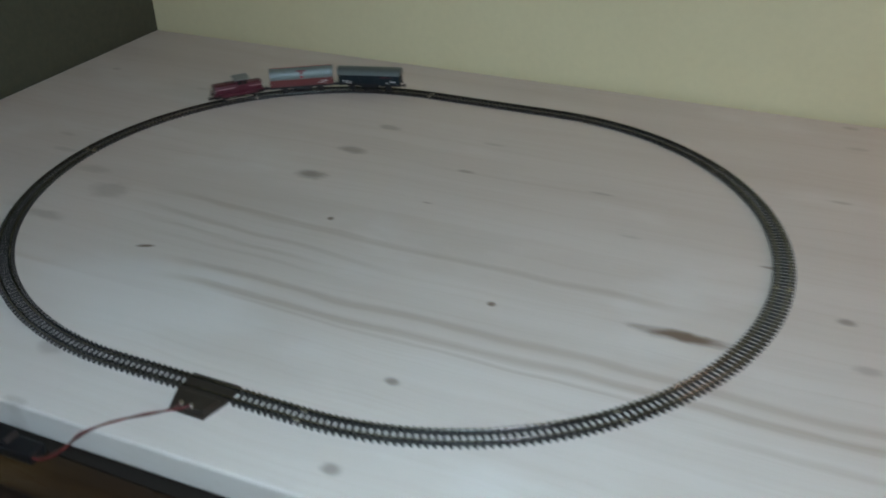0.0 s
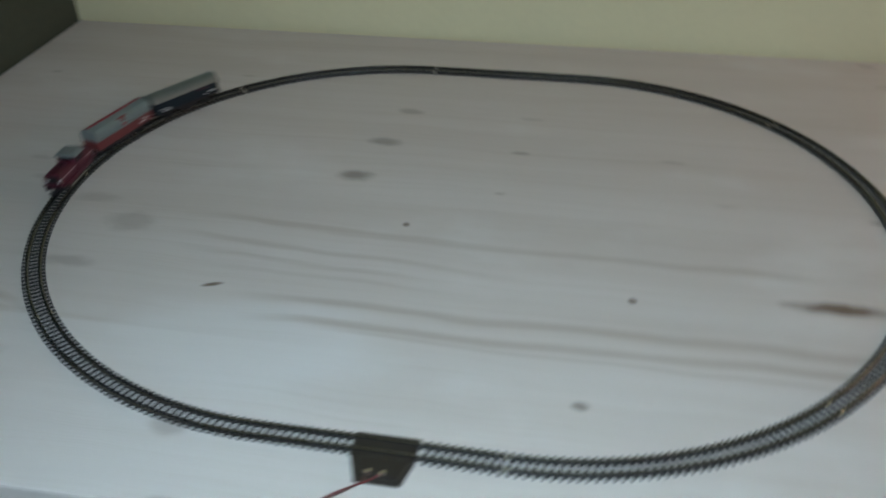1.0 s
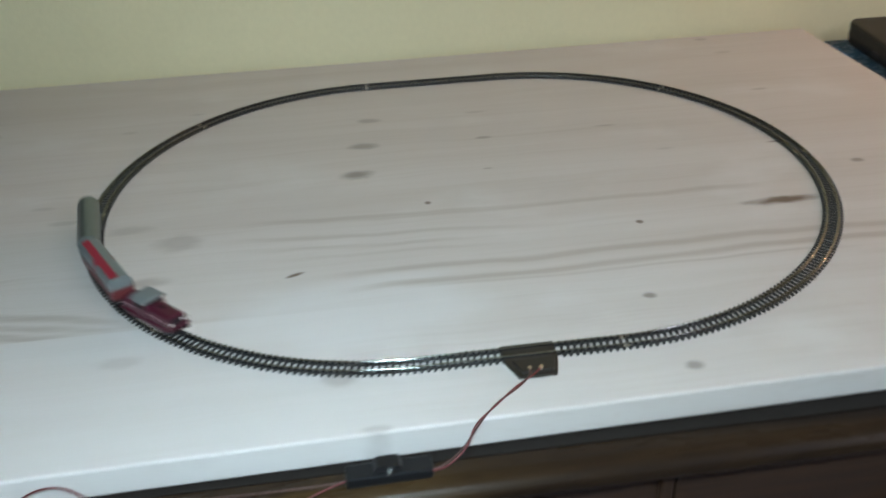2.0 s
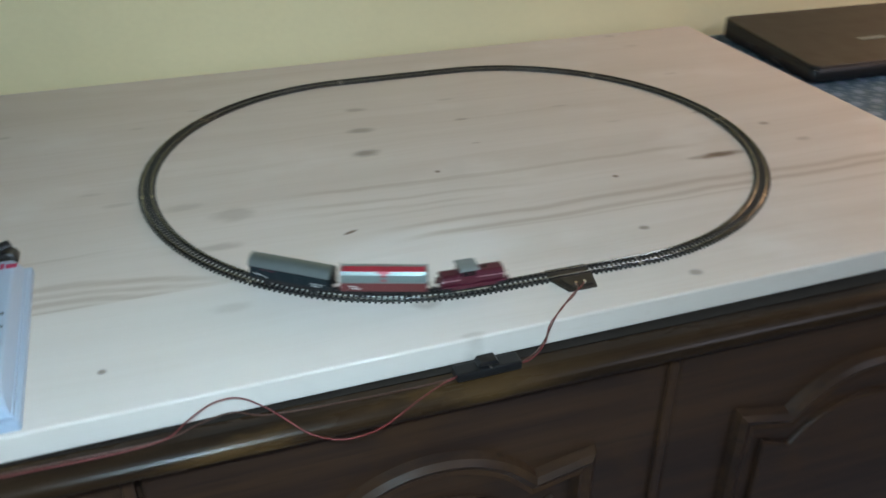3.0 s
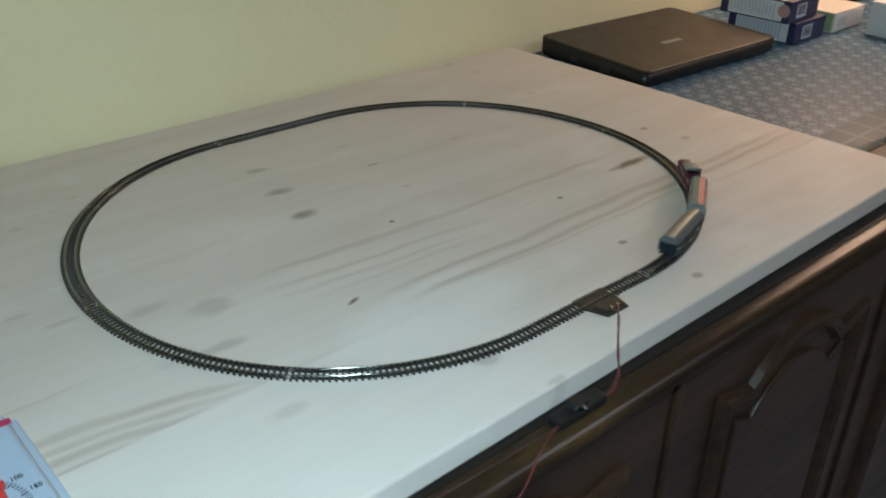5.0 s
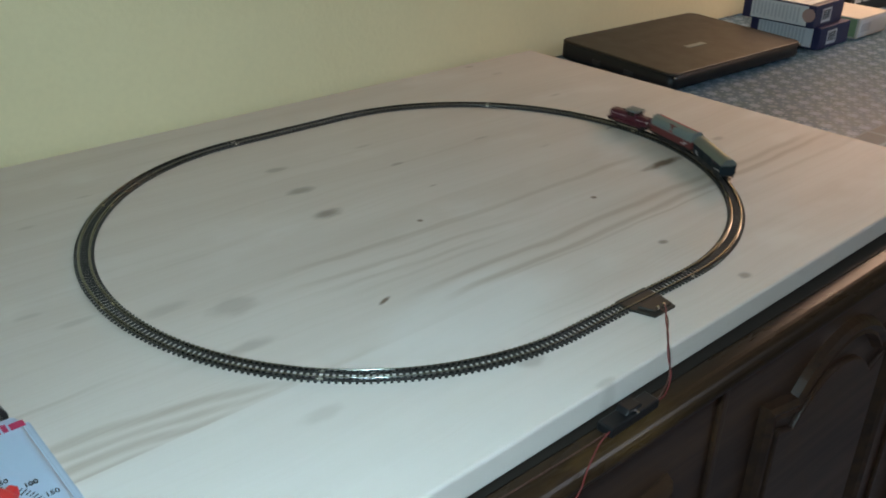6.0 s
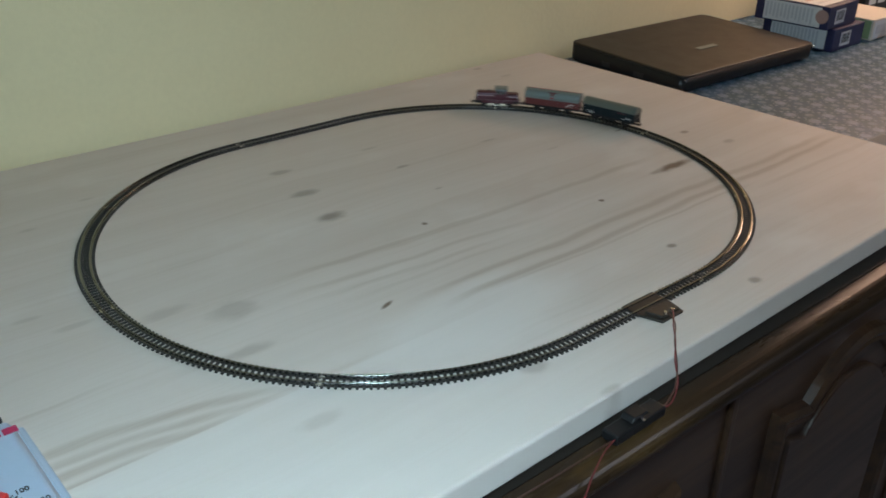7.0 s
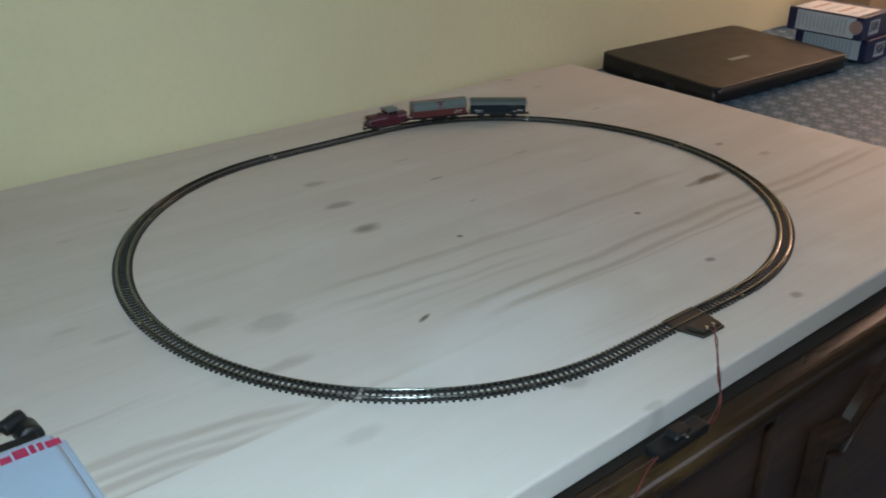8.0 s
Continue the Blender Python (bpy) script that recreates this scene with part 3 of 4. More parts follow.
def straight_track(y, feeder):
    word = "straight feeder track section with a dark terminal plate" if feeder else "straight model track section with dark sleepers and metal rails"
    root = thing("straight_track", word, "track", pose(OVAL_X, y, 0), "track sections of the oval")
    for side in (-1, 1):
        part("rail", prism([(side * GAUGE + dx, z) for dx, z in RAIL_H], -HALF + 0.0001, HALF - 0.0001), RAIL, root)
        part("rail_bed", prism([(side * GAUGE + dx, z) for dx, z in BED], -HALF, HALF), TIE, root)
    n = round(2 * HALF / PITCH)
    for i in range(n):
        x = -HALF + 2 * HALF * (i + 0.5) / n
        if not (feeder and -0.0105 < x < 0.019):
            tie(root, pose(x, 0, 0))
    if feeder:
        plate = [(x - OVAL_X, y_) for x, y_ in ((-0.0100, 0.0065), (-0.0100, -0.0062), (-0.0048, -0.0200), (0.0150, -0.0200), (0.0185, -0.0062), (0.0185, 0.0065))]
        part("feeder_plate", prism(plate, 0.0002, 0.0019, "z", 0.0004), FEED, root)
        part("feeder_cover", prism([(-0.0070, -0.0075), (-0.0032, -0.0180), (0.013, -0.0180), (0.0155, -0.0075)], 0.0015, 0.0036, "z", 0.0006), FEED, root)
        for x in (0.0003, 0.0063):
            part("terminal", cylinder(0.0011, 0.002, 12, 0.0002, m=pose(x, -0.0170, 0.0042)), BRIGHT, root, "bright metal wire terminal")
    return root


sec = curved_track()
sec.matrix_basis = pose(OVAL_X + HALF, 0, 0, 0, 0, -90)
for k in range(1, 4):
    copy_thing(sec, pose(OVAL_X + HALF, 0, 0, 0, 0, -90 + 45 * k))
for k in range(4):
    copy_thing(sec, pose(OVAL_X - HALF, 0, 0, 0, 0, 90 + 45 * k))
straight_track(R, False)
straight_track(-R, True)

# ---- train: x ahead, z = 0 on the rail tops ----
def wheelset(parent, x, r=0.0026, name="wheelset"):
    b = cylinder(0.0005, 0.0074, 8, m=pose(x, 0, r, 90))
    for s in (-1, 1):
        cylinder(r, 0.0011, 20, 0.00015, bm=b, m=pose(x, s * 0.0034, r, 90))
        cylinder(r + 0.0004, 0.0003, 20, bm=b, m=pose(x, s * 0.0028, r, 90))
    part(name, b, BLACK, parent)


def coupler(parent, x, way):
    b = box(0, 0.0042, -0.0009, 0.0009, 0.0028, 0.0038, 0.0002, m=pose(x, 0, 0, 0, 0, 0 if way > 0 else 180))
    box(0.0032, 0.0046, -0.0018, 0.0018, 0.0026, 0.0046, 0.0003, bm=b, m=pose(x, 0, 0, 0, 0, 0 if way > 0 else 180))
    part("coupler", b, BLACK, parent)


def hood(x0, x1, half, z0, z1):
    outline = [(-half, z0), (half, z0), (half, z1 - 0.0022), (half - 0.0007, z1 - 0.0007), (half - 0.0026, z1), (-half + 0.0026, z1), (-half + 0.0007, z1 - 0.0007), (-half, z1 - 0.0022)]
    return prism(outline, x0, x1, "x", 0.0004)


def locomotive():
    root = thing("locomotive", "dark red model diesel locomotive with a pale grey cab roof", "locomotive")
    part("frame", box(-0.0205, 0.0205, -0.0058, 0.0058, 0.0036, 0.0062, 0.0004), BLACK, root)
    part("running_board", box(-0.0215, 0.0215, -0.0066, 0.0066, 0.0062, 0.0070, 0.0002), RED, root)
    part("skirt", box(-0.0150, 0.0150, -0.0062, 0.0062, 0.0042, 0.0061, 0.0003), RED, root)
    part("front_hood", hood(0.0018, 0.0200, 0.0054, 0.0070, 0.0136), RED, root)
    part("rear_hood", hood(-0.0200, -0.0085, 0.0054, 0.0070, 0.0126), RED, root)
    cab_ = part("cab", prism([(-0.0062, 0.0070), (0.0062, 0.0070), (0.0062, 0.0120), (0.0054, 0.0160), (-0.0054, 0.0160), (-0.0062, 0.0120)], -0.0086, 0.0019, "x", 0.0003), RED, root)
    for s in (-1, 1):
        part("window", box(-0.0072, -0.0038, -0.00015, 0.00015, -0.0015, 0.0015, m=pose(0, s * 0.0059, 0.0140, 11 * s)), GLASS_DARK, cab_)
        part("window", box(-0.0028, 0.0006, -0.00015, 0.00015, -0.0015, 0.0015, m=pose(0, s * 0.0059, 0.0140, 11 * s)), GLASS_DARK, cab_)
        part("stripe", box(0.0024, 0.0196, s * 0.0054 - 0.00008, s * 0.0054 + 0.00008, 0.0104, 0.0109), PALE_STRIPE, root, "thin pale stripe")
        part("stripe", box(-0.0197, -0.0090, s * 0.0054 - 0.00008, s * 0.0054 + 0.00008, 0.0098, 0.0103), PALE_STRIPE, root, "thin pale stripe")
        part("handrail", sweep([(0.0215, s * 0.0062, 0.0071), (0.0215, s * 0.0062, 0.0110), (0.0212, s * 0.0040, 0.0112)], 0.00018, 5), BRIGHT, root)
        part("coupling_rod", box(-0.0115, 0.0115, s * 0.0046 - 0.0003, s * 0.0046 + 0.0003, 0.0016, 0.0023, 0.0001), BRIGHT, root)
        for x, z in ((0.0201, 0.0092), (-0.0201, 0.0092)):
            part("headlight", cylinder(0.0008, 0.0006, 12, m=pose(x, s * 0.0036, z, 0, 90)), WHITE_PRINT, root)
        for x in (-0.0213, 0.0213):
            part("buffer", cylinder(0.0011, 0.0016, 12, 0.0002, m=pose(x, s * 0.0042, 0.0050, 0, 90)), BLACK, root)
    part("windscreen", box(0.0018, 0.0021, -0.0042, 0.0042, 0.0140, 0.0155), GLASS_DARK, cab_)
    part("windscreen", box(-0.0088, -0.0085, -0.0042, 0.0042, 0.0130, 0.0155), GLASS_DARK, cab_)
    roof = [(-0.0068, 0.0158), (0.0068, 0.0158), (0.0066, 0.0166), (0.0045, 0.0175), (0.0, 0.0178), (-0.0045, 0.0175), (-0.0066, 0.0166)]
    part("cab_roof", prism(roof, -0.0096, 0.0029, "x", 0.0003), GREY_ROOF, root, "pale grey rounded roof")
    part("exhaust", cylinder(0.0010, 0.0012, 12, m=pose(0.0085, 0, 0.0141)), BLACK, root)
    part("grille", box(0.0199, 0.0203, -0.0032, 0.0032, 0.0080, 0.0120), BLACK, root)
    for x in (-0.0118, 0.0, 0.0118):
        wheelset(root, x)
    coupler(root, 0.0205, 1)
    coupler(root, -0.0205, -1)
    return root


def chassis(root, half, base):
    part("underframe", box(-half, half, -0.0056, 0.0056, 0.0038, 0.0056, 0.0003), BLACK, root)
    for x in (-base / 2, base / 2):
        wheelset(root, x)
        for s in (-1, 1):
            part("axle_guard", box(x - 0.0022, x + 0.0022, s * 0.0050 - 0.0004, s * 0.0050 + 0.0004, 0.0014, 0.0040, 0.0003), BLACK, root)
    for s in (-1, 1):
        part("truss", box(-0.0080, 0.0080, s * 0.0049 - 0.0004, s * 0.0049 + 0.0004, 0.0022, 0.0038, 0.0003), BLACK, root)
        for x in (-half - 0.0008, half + 0.0008):
            part("buffer", cylinder(0.0011, 0.0016, 12, 0.0002, m=pose(x, s * 0.0042, 0.0048, 0, 90)), BLACK, root)
    coupler(root, half, 1)
    coupler(root, -half, -1)


def curved_roof(half, z0, z1, n=10, power=2.6):
    out = []
    for i in range(n + 1):
        y = -half + 2 * half * i / n
        out.append((y, z0 + (z1 - z0) * (1 - abs(y / half) ** power)))
    return out


def silver_wagon():
    root = thing("covered_wagon", "silver and red hooded model freight wagon", "wagon")
    h = 0.0268
    chassis(root, h - 0.0008, 0.030)
    part("lower_body", box(-h, h, -0.0062, 0.0062, 0.0056, 0.0116, 0.0003), RED_BROWN, root, "oxide red lower side")
    side = [(0.0060, 0.0116), (0.0061, 0.0138), (0.0056, 0.0160), (0.0042, 0.0178), (0.0, 0.0188), (-0.0042, 0.0178), (-0.0056, 0.0160), (-0.0061, 0.0138), (-0.0060, 0.0116)]
    part("hood", prism(side, -h + 0.0008, h - 0.0008, "x", 0.0003), SILVER, root, "silver painted rounded hood")
    for x in (-h + 0.0004, h - 0.0004):
        end = [(y * 1.05, 0.0116 + (z - 0.0116) * 1.05) for y, z in side]
        part("end_wall", prism(end, x - 0.0005, x + 0.0005, "x", 0.0001), GREY_ROOF, root)

    def band(y_a, y_b, x0, x1):
        """A red printed stripe that follows the hood's skin."""
        pts = [(y_a + (y_b - y_a) * i / 8) for i in range(9)]

        def skin(y):
            a = abs(y)
            rows = [(0.0, 0.0188), (0.0042, 0.0178), (0.0056, 0.0160), (0.0061, 0.0135)]
            for (p, z), (q, w_) in zip(rows, rows[1:]):
                if a <= q:
                    return z + (w_ - z) * (a - p) / (q - p)
            return 0.0135
        out = [(y, skin(y) + 0.00018) for y in pts] + [(y * 0.985, skin(y) - 0.0003) for y in reversed(pts)]
        return prism(out, x0, x1)
    part("stripe", band(-0.0043, -0.0003, -h + 0.0012, h - 0.0012), RED_BRIGHT, root, "red printed ridge stripe")
    for s in (-1, 1):
        part("stripe", band(s * 0.0044, s * 0.0050, -0.0042, 0.0042), RED_BRIGHT if s < 0 else RED_BROWN, root, "red printed emblem")
        part("stripe", band(s * 0.0050, s * 0.0060, -0.0015, 0.0015), RED_BRIGHT if s < 0 else RED_BROWN, root)
        part("stripe", box(-0.0012, 0.0012, s * 0.00615 - 0.0001, s * 0.00615 + 0.0001, 0.0120, 0.0138), RED_BRIGHT, root)
        part("lettering", box(-0.0215, -0.0165, s * 0.0062 - 0.0001, s * 0.0062 + 0.0001, 0.0086, 0.0092), WHITE_PRINT, root)
        part("lettering", box(-0.0200, -0.0140, s * 0.0062 - 0.0001, s * 0.0062 + 0.0001, 0.0072, 0.0077), WHITE_PRINT, root)
        part("rail_ledge", box(-h, h, s * 0.0062, s * 0.0066, 0.0113, 0.0118), GREY_ROOF, root)
        for i in range(9):
            x = -h + 0.003 + i * (2 * h - 0.006) / 8
            part("rib", box(x - 0.00025, x + 0.00025, s * 0.0062, s * 0.0065, 0.0058, 0.0112), RED_BROWN, root)
    return root


def blue_wagon():
    root = thing("box_wagon", "dark blue model box wagon with a rounded silver roof", "wagon")
    h = 0.0268
    chassis(root, h - 0.0008, 0.032)
    part("body", box(-h, h, -0.0060, 0.0060, 0.0056, 0.0130, 0.0003), NAVY, root)
    roof = curved_roof(0.0067, 0.0129, 0.0178) + [(0.0064, 0.0126), (-0.0064, 0.0126)]
    part("roof", prism(roof, -h - 0.0006, h + 0.0006, "x", 0.0002), SILVER_DULL, root, "rounded silver grey roof")
    for s in (-1, 1):
        part("door", box(-0.0050, 0.0050, s * 0.0062 - 0.0003, s * 0.0062 + 0.0003, 0.0060, 0.0124, 0.0001), NAVY, root)
        part("door_rail", box(-0.0120, 0.0120, s * 0.0063 - 0.0003, s * 0.0063 + 0.0003, 0.0124, 0.0128), BLACK, root)
        part("lettering", box(-0.0190, -0.0095, s * 0.0060 - 0.0001, s * 0.0060 + 0.0001, 0.0109, 0.0115), RED, root, "small red lettering")
        part("lettering", box(0.0150, 0.0232, s * 0.0060 - 0.0001, s * 0.0060 + 0.0001, 0.0076, 0.0080), WHITE_PRINT, root)
        part("lettering", box(0.0150, 0.0215, s * 0.0060 - 0.0001, s * 0.0060 + 0.0001, 0.0062, 0.0066), WHITE_PRINT, root)
        part("lettering", box(-0.0235, -0.0185, s * 0.0060 - 0.0001, s * 0.0060 + 0.0001, 0.0074, 0.0082), WHITE_PRINT, root)
        part("lettering", box(-0.0170, -0.0145, s * 0.0060 - 0.0001, s * 0.0060 + 0.0001, 0.0064, 0.0070), WHITE_PRINT, root)
        for i in range(8):
            x = (-0.0262, -0.0210, -0.0150, -0.0078, 0.0078, 0.0150, 0.0210, 0.0262)[i]
            part("rib", box(x - 0.00025, x + 0.00025, s * 0.0060, s * 0.0064, 0.0058, 0.0124), NAVY, root)
    return root


LOCO, WAGON_A, WAGON_B = locomotive(), silver_wagon(), blue_wagon()
for vehicle in (LOCO, WAGON_A, WAGON_B):
    for piece in vehicle.children_recursive:
        piece.data.transform(Matrix.Diagonal((1.0, 1.05, 1.09, 1.0)))

# ---- cable joint box and wires ----
jx = -0.075
joint = thing("cable_box", "small black plastic cable joint box on the sideboard rim", "cable box", pose(jx, -0.2525, SHELF + 0.0008, 0, 0, 1))
part("case", box(-0.0205, 0.0205, -0.0052, 0.0052, 0.0001, 0.0062, 0.0012), BLACK, joint)
part("slide", prism([(-0.0075, 0.0075), (-0.0055, 0.0104), (0.0045, 0.0104), (0.0065, 0.0075)], -0.0040, 0.0040, "y", 0.0005), BLACK, joint)
part("screw", cylinder(0.0012, 0.0006, 12, m=pose(0.0, -0.0050, 0.0076)), BRIGHT, joint)
for nm, mat, off in (("red_wire", WIRE_RED, 0.0), ("brown_wire", WIRE_BROWN, 0.0012)):
    k = 1 if off else -1
    pts = [(0.004 - k * 0.003, -R - 0.0170, 0.0048), (0.001 - k * 0.001, -0.2170, 0.0046), (-0.008 + k * 0.0009, -0.2250, 0.0048), (-0.020 - k * 0.0004, -0.2345, 0.0040),
           (-0.031 + k * 0.0008, -0.2437, 0.0008), (-0.039 - k * 0.0008, -0.2515, -0.0060), (-0.048, -0.2550 + k * 0.001, -0.0115), (-0.056, -0.2555, -0.0135)]
    tagged(part(nm, sweep(pts, 0.00045, 8), mat, smooth=True), "thin %s wire from the feeder plate to the cable box" % nm[:-5], "wire")
low = [(-0.094, -0.2560, -0.0130), (-0.105, -0.2580, -0.0150), (-0.120, -0.2640, -0.0170), (-0.135, -0.2715, -0.0190), (-0.150, -0.2765, -0.0215), (-0.168, -0.2775, -0.0215),
       (-0.184, -0.2735, -0.0165), (-0.196, -0.2670, -0.0080), (-0.207, -0.2610, -0.0005), (-0.219, -0.2560, 0.0040), (-0.232, -0.2530, 0.0010), (-0.246, -0.2525, -0.0080),
       (-0.258, -0.2535, -0.0160), (-0.285, -0.2550, -0.0172), (-0.330, -0.2545, -0.0172), (-0.400, -0.2540, -0.0172), (-0.43, -0.2540, -0.0172)]
tagged(part("red_wire", sweep(low, 0.00045, 8), WIRE_RED, smooth=True), "thin red wire looping along the sideboard rim", "wire")
low2 = [(-0.094, -0.2545, -0.0150), (-0.12, -0.2530, -0.0174), (-0.17, -0.2520, -0.0174), (-0.205, -0.2520, -0.0150), (-0.222, -0.2520, -0.0085), (-0.240, -0.2515, -0.0120),
        (-0.262, -0.2520, -0.0174), (-0.34, -0.2520, -0.0174), (-0.43, -0.2520, -0.0174)]
tagged(part("brown_wire", sweep(low2, 0.00045, 8), WIRE_BROWN, smooth=True), "thin brown wire along the sideboard rim", "wire")

# ---- speed controller ----
ctl = thing("speed_controller", "pale white plastic model train speed controller with a red knob", "controller", pose(-0.3622, -0.1648, 0))
HW, Y0, Y1 = 0.0375, -0.078, 0.078
TOP_Z = 0.0185
part("base", box(-HW, HW, Y0, Y1, 0.0, 0.0065, 0.0016), CASE, ctl)
body = [(Y0 + 0.004, 0.0060), (Y1 - 0.002, 0.0060), (Y1 - 0.0095, TOP_Z - 0.0005), (Y1 - 0.011, TOP_Z), (Y0 + 0.020, TOP_Z), (Y0 + 0.006, TOP_Z - 0.006)]
case = prism(body, -1.0, 1.0, "x")
for v in case.verts:
    side = 1 if v.co.x > 0 else -1
    v.co.x = side * (HW - 0.0035 - 0.0045 * (v.co.z - 0.006) / (TOP_Z - 0.006))
bmesh.ops.bevel(case, geom=case.edges[:], offset=0.0016, segments=3, affect="EDGES", profile=0.5)
part("case", case, CASE, ctl)
part("edge_bead", box(HW - 0.0048, HW - 0.0030, Y0 + 0.004, Y1 - 0.004, 0.006, 0.0082, 0.0006), CASE, ctl)


def on_top(x, y, up=0.0):
    return pose(x, y, TOP_Z + up)


KX, KY = -0.0060, 0.0003
part("dial_rim", cylinder(0.0200, 0.0012, 40, 0.0004, m=on_top(KX, KY, 0.0006)), CASE, ctl)
part("knob", cylinder(0.0172, 0.009, 40, 0.0014, m=on_top(KX, KY, 0.0057)), KNOB, ctl, "round red control knob")
part("pointer", box(-0.0022, 0.0022, 0.0140, 0.0232, 0.001, 0.006, 0.0008, m=on_top(KX, KY) @ pose(0, 0, 0, 0, 0, -54)), KNOB, ctl)
for i in range(21):
    deg = 12.5 + 4.5 * i
    near, wide = (0.0238, 0.0003) if i % 5 == 0 else (0.0246, 0.00016)
    part("tick", box(-wide, wide, near, 0.0274, 0.0, 0.0003, m=on_top(KX, KY, 0.0001) @ pose(0, 0, 0, 0, 0, -deg)), PRINT_BLACK, ctl)


def writing(text, size, m, material, parent, name="lettering"):
    cu = bpy.data.curves.new(name, "FONT")
    cu.body, cu.size, cu.extrude, cu.offset, cu.align_x, cu.align_y = text, size, 0.00012, 0.00008, "CENTER", "CENTER"
    cu.materials.append(material)
    ob = new(name, cu)
    ob.parent, ob.matrix_basis = parent, m
    return ob


for text, lx, ly in (("50", 0.0112, 0.0254), ("100", 0.0197, 0.0175), ("150", 0.0246, 0.0066), ("200", 0.0246, -0.0068)):
    writing(text, 0.0039, on_top(lx, ly, 0.0002), PRINT_BLACK, ctl)
x = -HW + 0.0195
for wide, tall in ((0.0085, 0.0046), (0.0046, 0.0046), (0.0052, 0.0036), (0.0042, 0.0036), (0.0052, 0.0050), (0.0020, 0.0050), (0.0020, 0.0046), (0.0056, 0.0036)):
    part("logo_bar", box(x, x + wide * 1.12, -0.0025, -0.0025 + tall * 1.3, 0, 0.0003, m=on_top(0, Y1 - 0.0175, 0.0001)), LOGO, ctl, "red printed bar")
    x += wide * 1.12 + 0.0011
part("socket", box(-0.004, 0.026, Y1 - 0.008, Y1 + 0.0012, 0.004, 0.015, 0.001), BLACK, ctl)
plug = thing("power_plug", "black angled plug and lead behind the controller", "plug", pose(-0.3385, -0.0835, 0))
part("plug_body", cylinder(0.0060, 0.016, 20, 0.0018, m=pose(0.0, 0.0045, 0.0105, 78)), BLACK, plug)
part("elbow", cylinder(0.0040, 0.012, 20, 0.0018, m=pose(-0.0040, 0.0120, 0.0140, 0, 82, 20)), BLACK, plug)
part("lead", sweep([(-0.009, 0.0102, 0.0145), (-0.020, 0.0085, 0.0150), (-0.034, 0.010, 0.0125), (-0.050, 0.016, 0.0080), (-0.066, 0.022, 0.0020), (-0.080, 0.024, -0.010), (-0.118, 0.026, -0.012), (-0.136, 0.027, -0.05), (-0.138, 0.028, -0.60)], 0.0018, 10), BLACK, plug, smooth=True)

# ---- laptop ----
LW, LD = 0.261, 0.171
lap = thing("laptop", "closed dark brown black netbook lying on the oilcloth", "laptop", pose(0.4185, 0.0795, CLOTH_Z, 0, 0, -1.5))


def slab(w_, d, zf0, zf1, zb0, zb1, corner, bevel, top):
    """A rounded slab, front edge (zf0, zf1) and back edge (zb0, zb1) high, rounded over at its top or its bottom."""
    out = []
    for cx, cy, a0 in ((w_ - corner, corner, -90), (w_ - corner, d - corner, 0), (corner, d - corner, 90), (corner, corner, 180)):
        for k in range(11):
            a = radians(a0 + 9 * k)
            out.append((cx + corner * math.cos(a), cy + corner * math.sin(a)))
    b = bmesh.new()
    rings, n, steps = [], len(out), 7
    cuts = [(0.0, 0.0)] + [(1.0 - math.cos(radians(90 * i / steps)), math.sin(radians(90 * i / steps))) for i in range(steps + 1)]
    for j, (inset, rise) in enumerate(cuts):
        ring = []
        for x_, y_ in out:
            z0, z1 = zf0 + (zb0 - zf0) * y_ / d, zf1 + (zb1 - zf1) * y_ / d
            high = min(bevel, 0.9 * (z1 - z0))
            z_ = (z1 - high + high * rise if j else z0) if top else (z0 + high - high * rise if j else z1)
            f = 1 - 2 * bevel * 1.2 * inset / w_
            g_ = 1 - 2 * bevel * 1.2 * inset / d
            ring.append(b.verts.new((w_ / 2 + (x_ - w_ / 2) * f, d / 2 + (y_ - d / 2) * g_, z_)))
        rings.append(ring)
    for lo, hi in zip(rings, rings[1:]):
        for i in range(n):
            b.faces.new((lo[i], lo[(i + 1) % n], hi[(i + 1) % n], hi[i])).smooth = True
    b.faces.new(rings[0])
    b.faces.new(rings[-1])
    bmesh.ops.recalc_face_normals(b, faces=b.faces[:])
    return b


part("base", slab(LW, LD, 0.001, 0.0188, 0.001, 0.0230, 0.011, 0.006, False), BLACK, lap)
lid = part("lid", slab(LW, LD, 0.0189, 0.0212, 0.0231, 0.0258, 0.011, 0.0018, True), LID, lap, "dark matt lid with the wall's brown reflection in its colour")
part("badge", box(0.105, 0.141, 0.058, 0.066, 0, 0.0004, m=pose(0, 0, 0.02125, math.degrees(math.atan2(0.005, LD)))), SILVER, lid, "small pale metal badge")
# bright spheres added so that the laptop's front corners glint
for x, r_ in ((0.004, 0.0011), (LW - 0.004, 0.0020)):
    stud = bmesh.new()
    bmesh.ops.create_uvsphere(stud, u_segments=12, v_segments=8, radius=r_)
    part("light", stud, BRIGHT, lap, "small bright sphere added for a corner glint", smooth=True, m=pose(x, 0.0008, 0.0165))
part("port", box(-0.0003, 0.0006, 0.055, 0.069, 0.006, 0.0115), PRINT_BLACK, lap)
part("port", box(-0.0003, 0.0006, 0.105, 0.117, 0.007, 0.0125), PRINT_BLACK, lap)

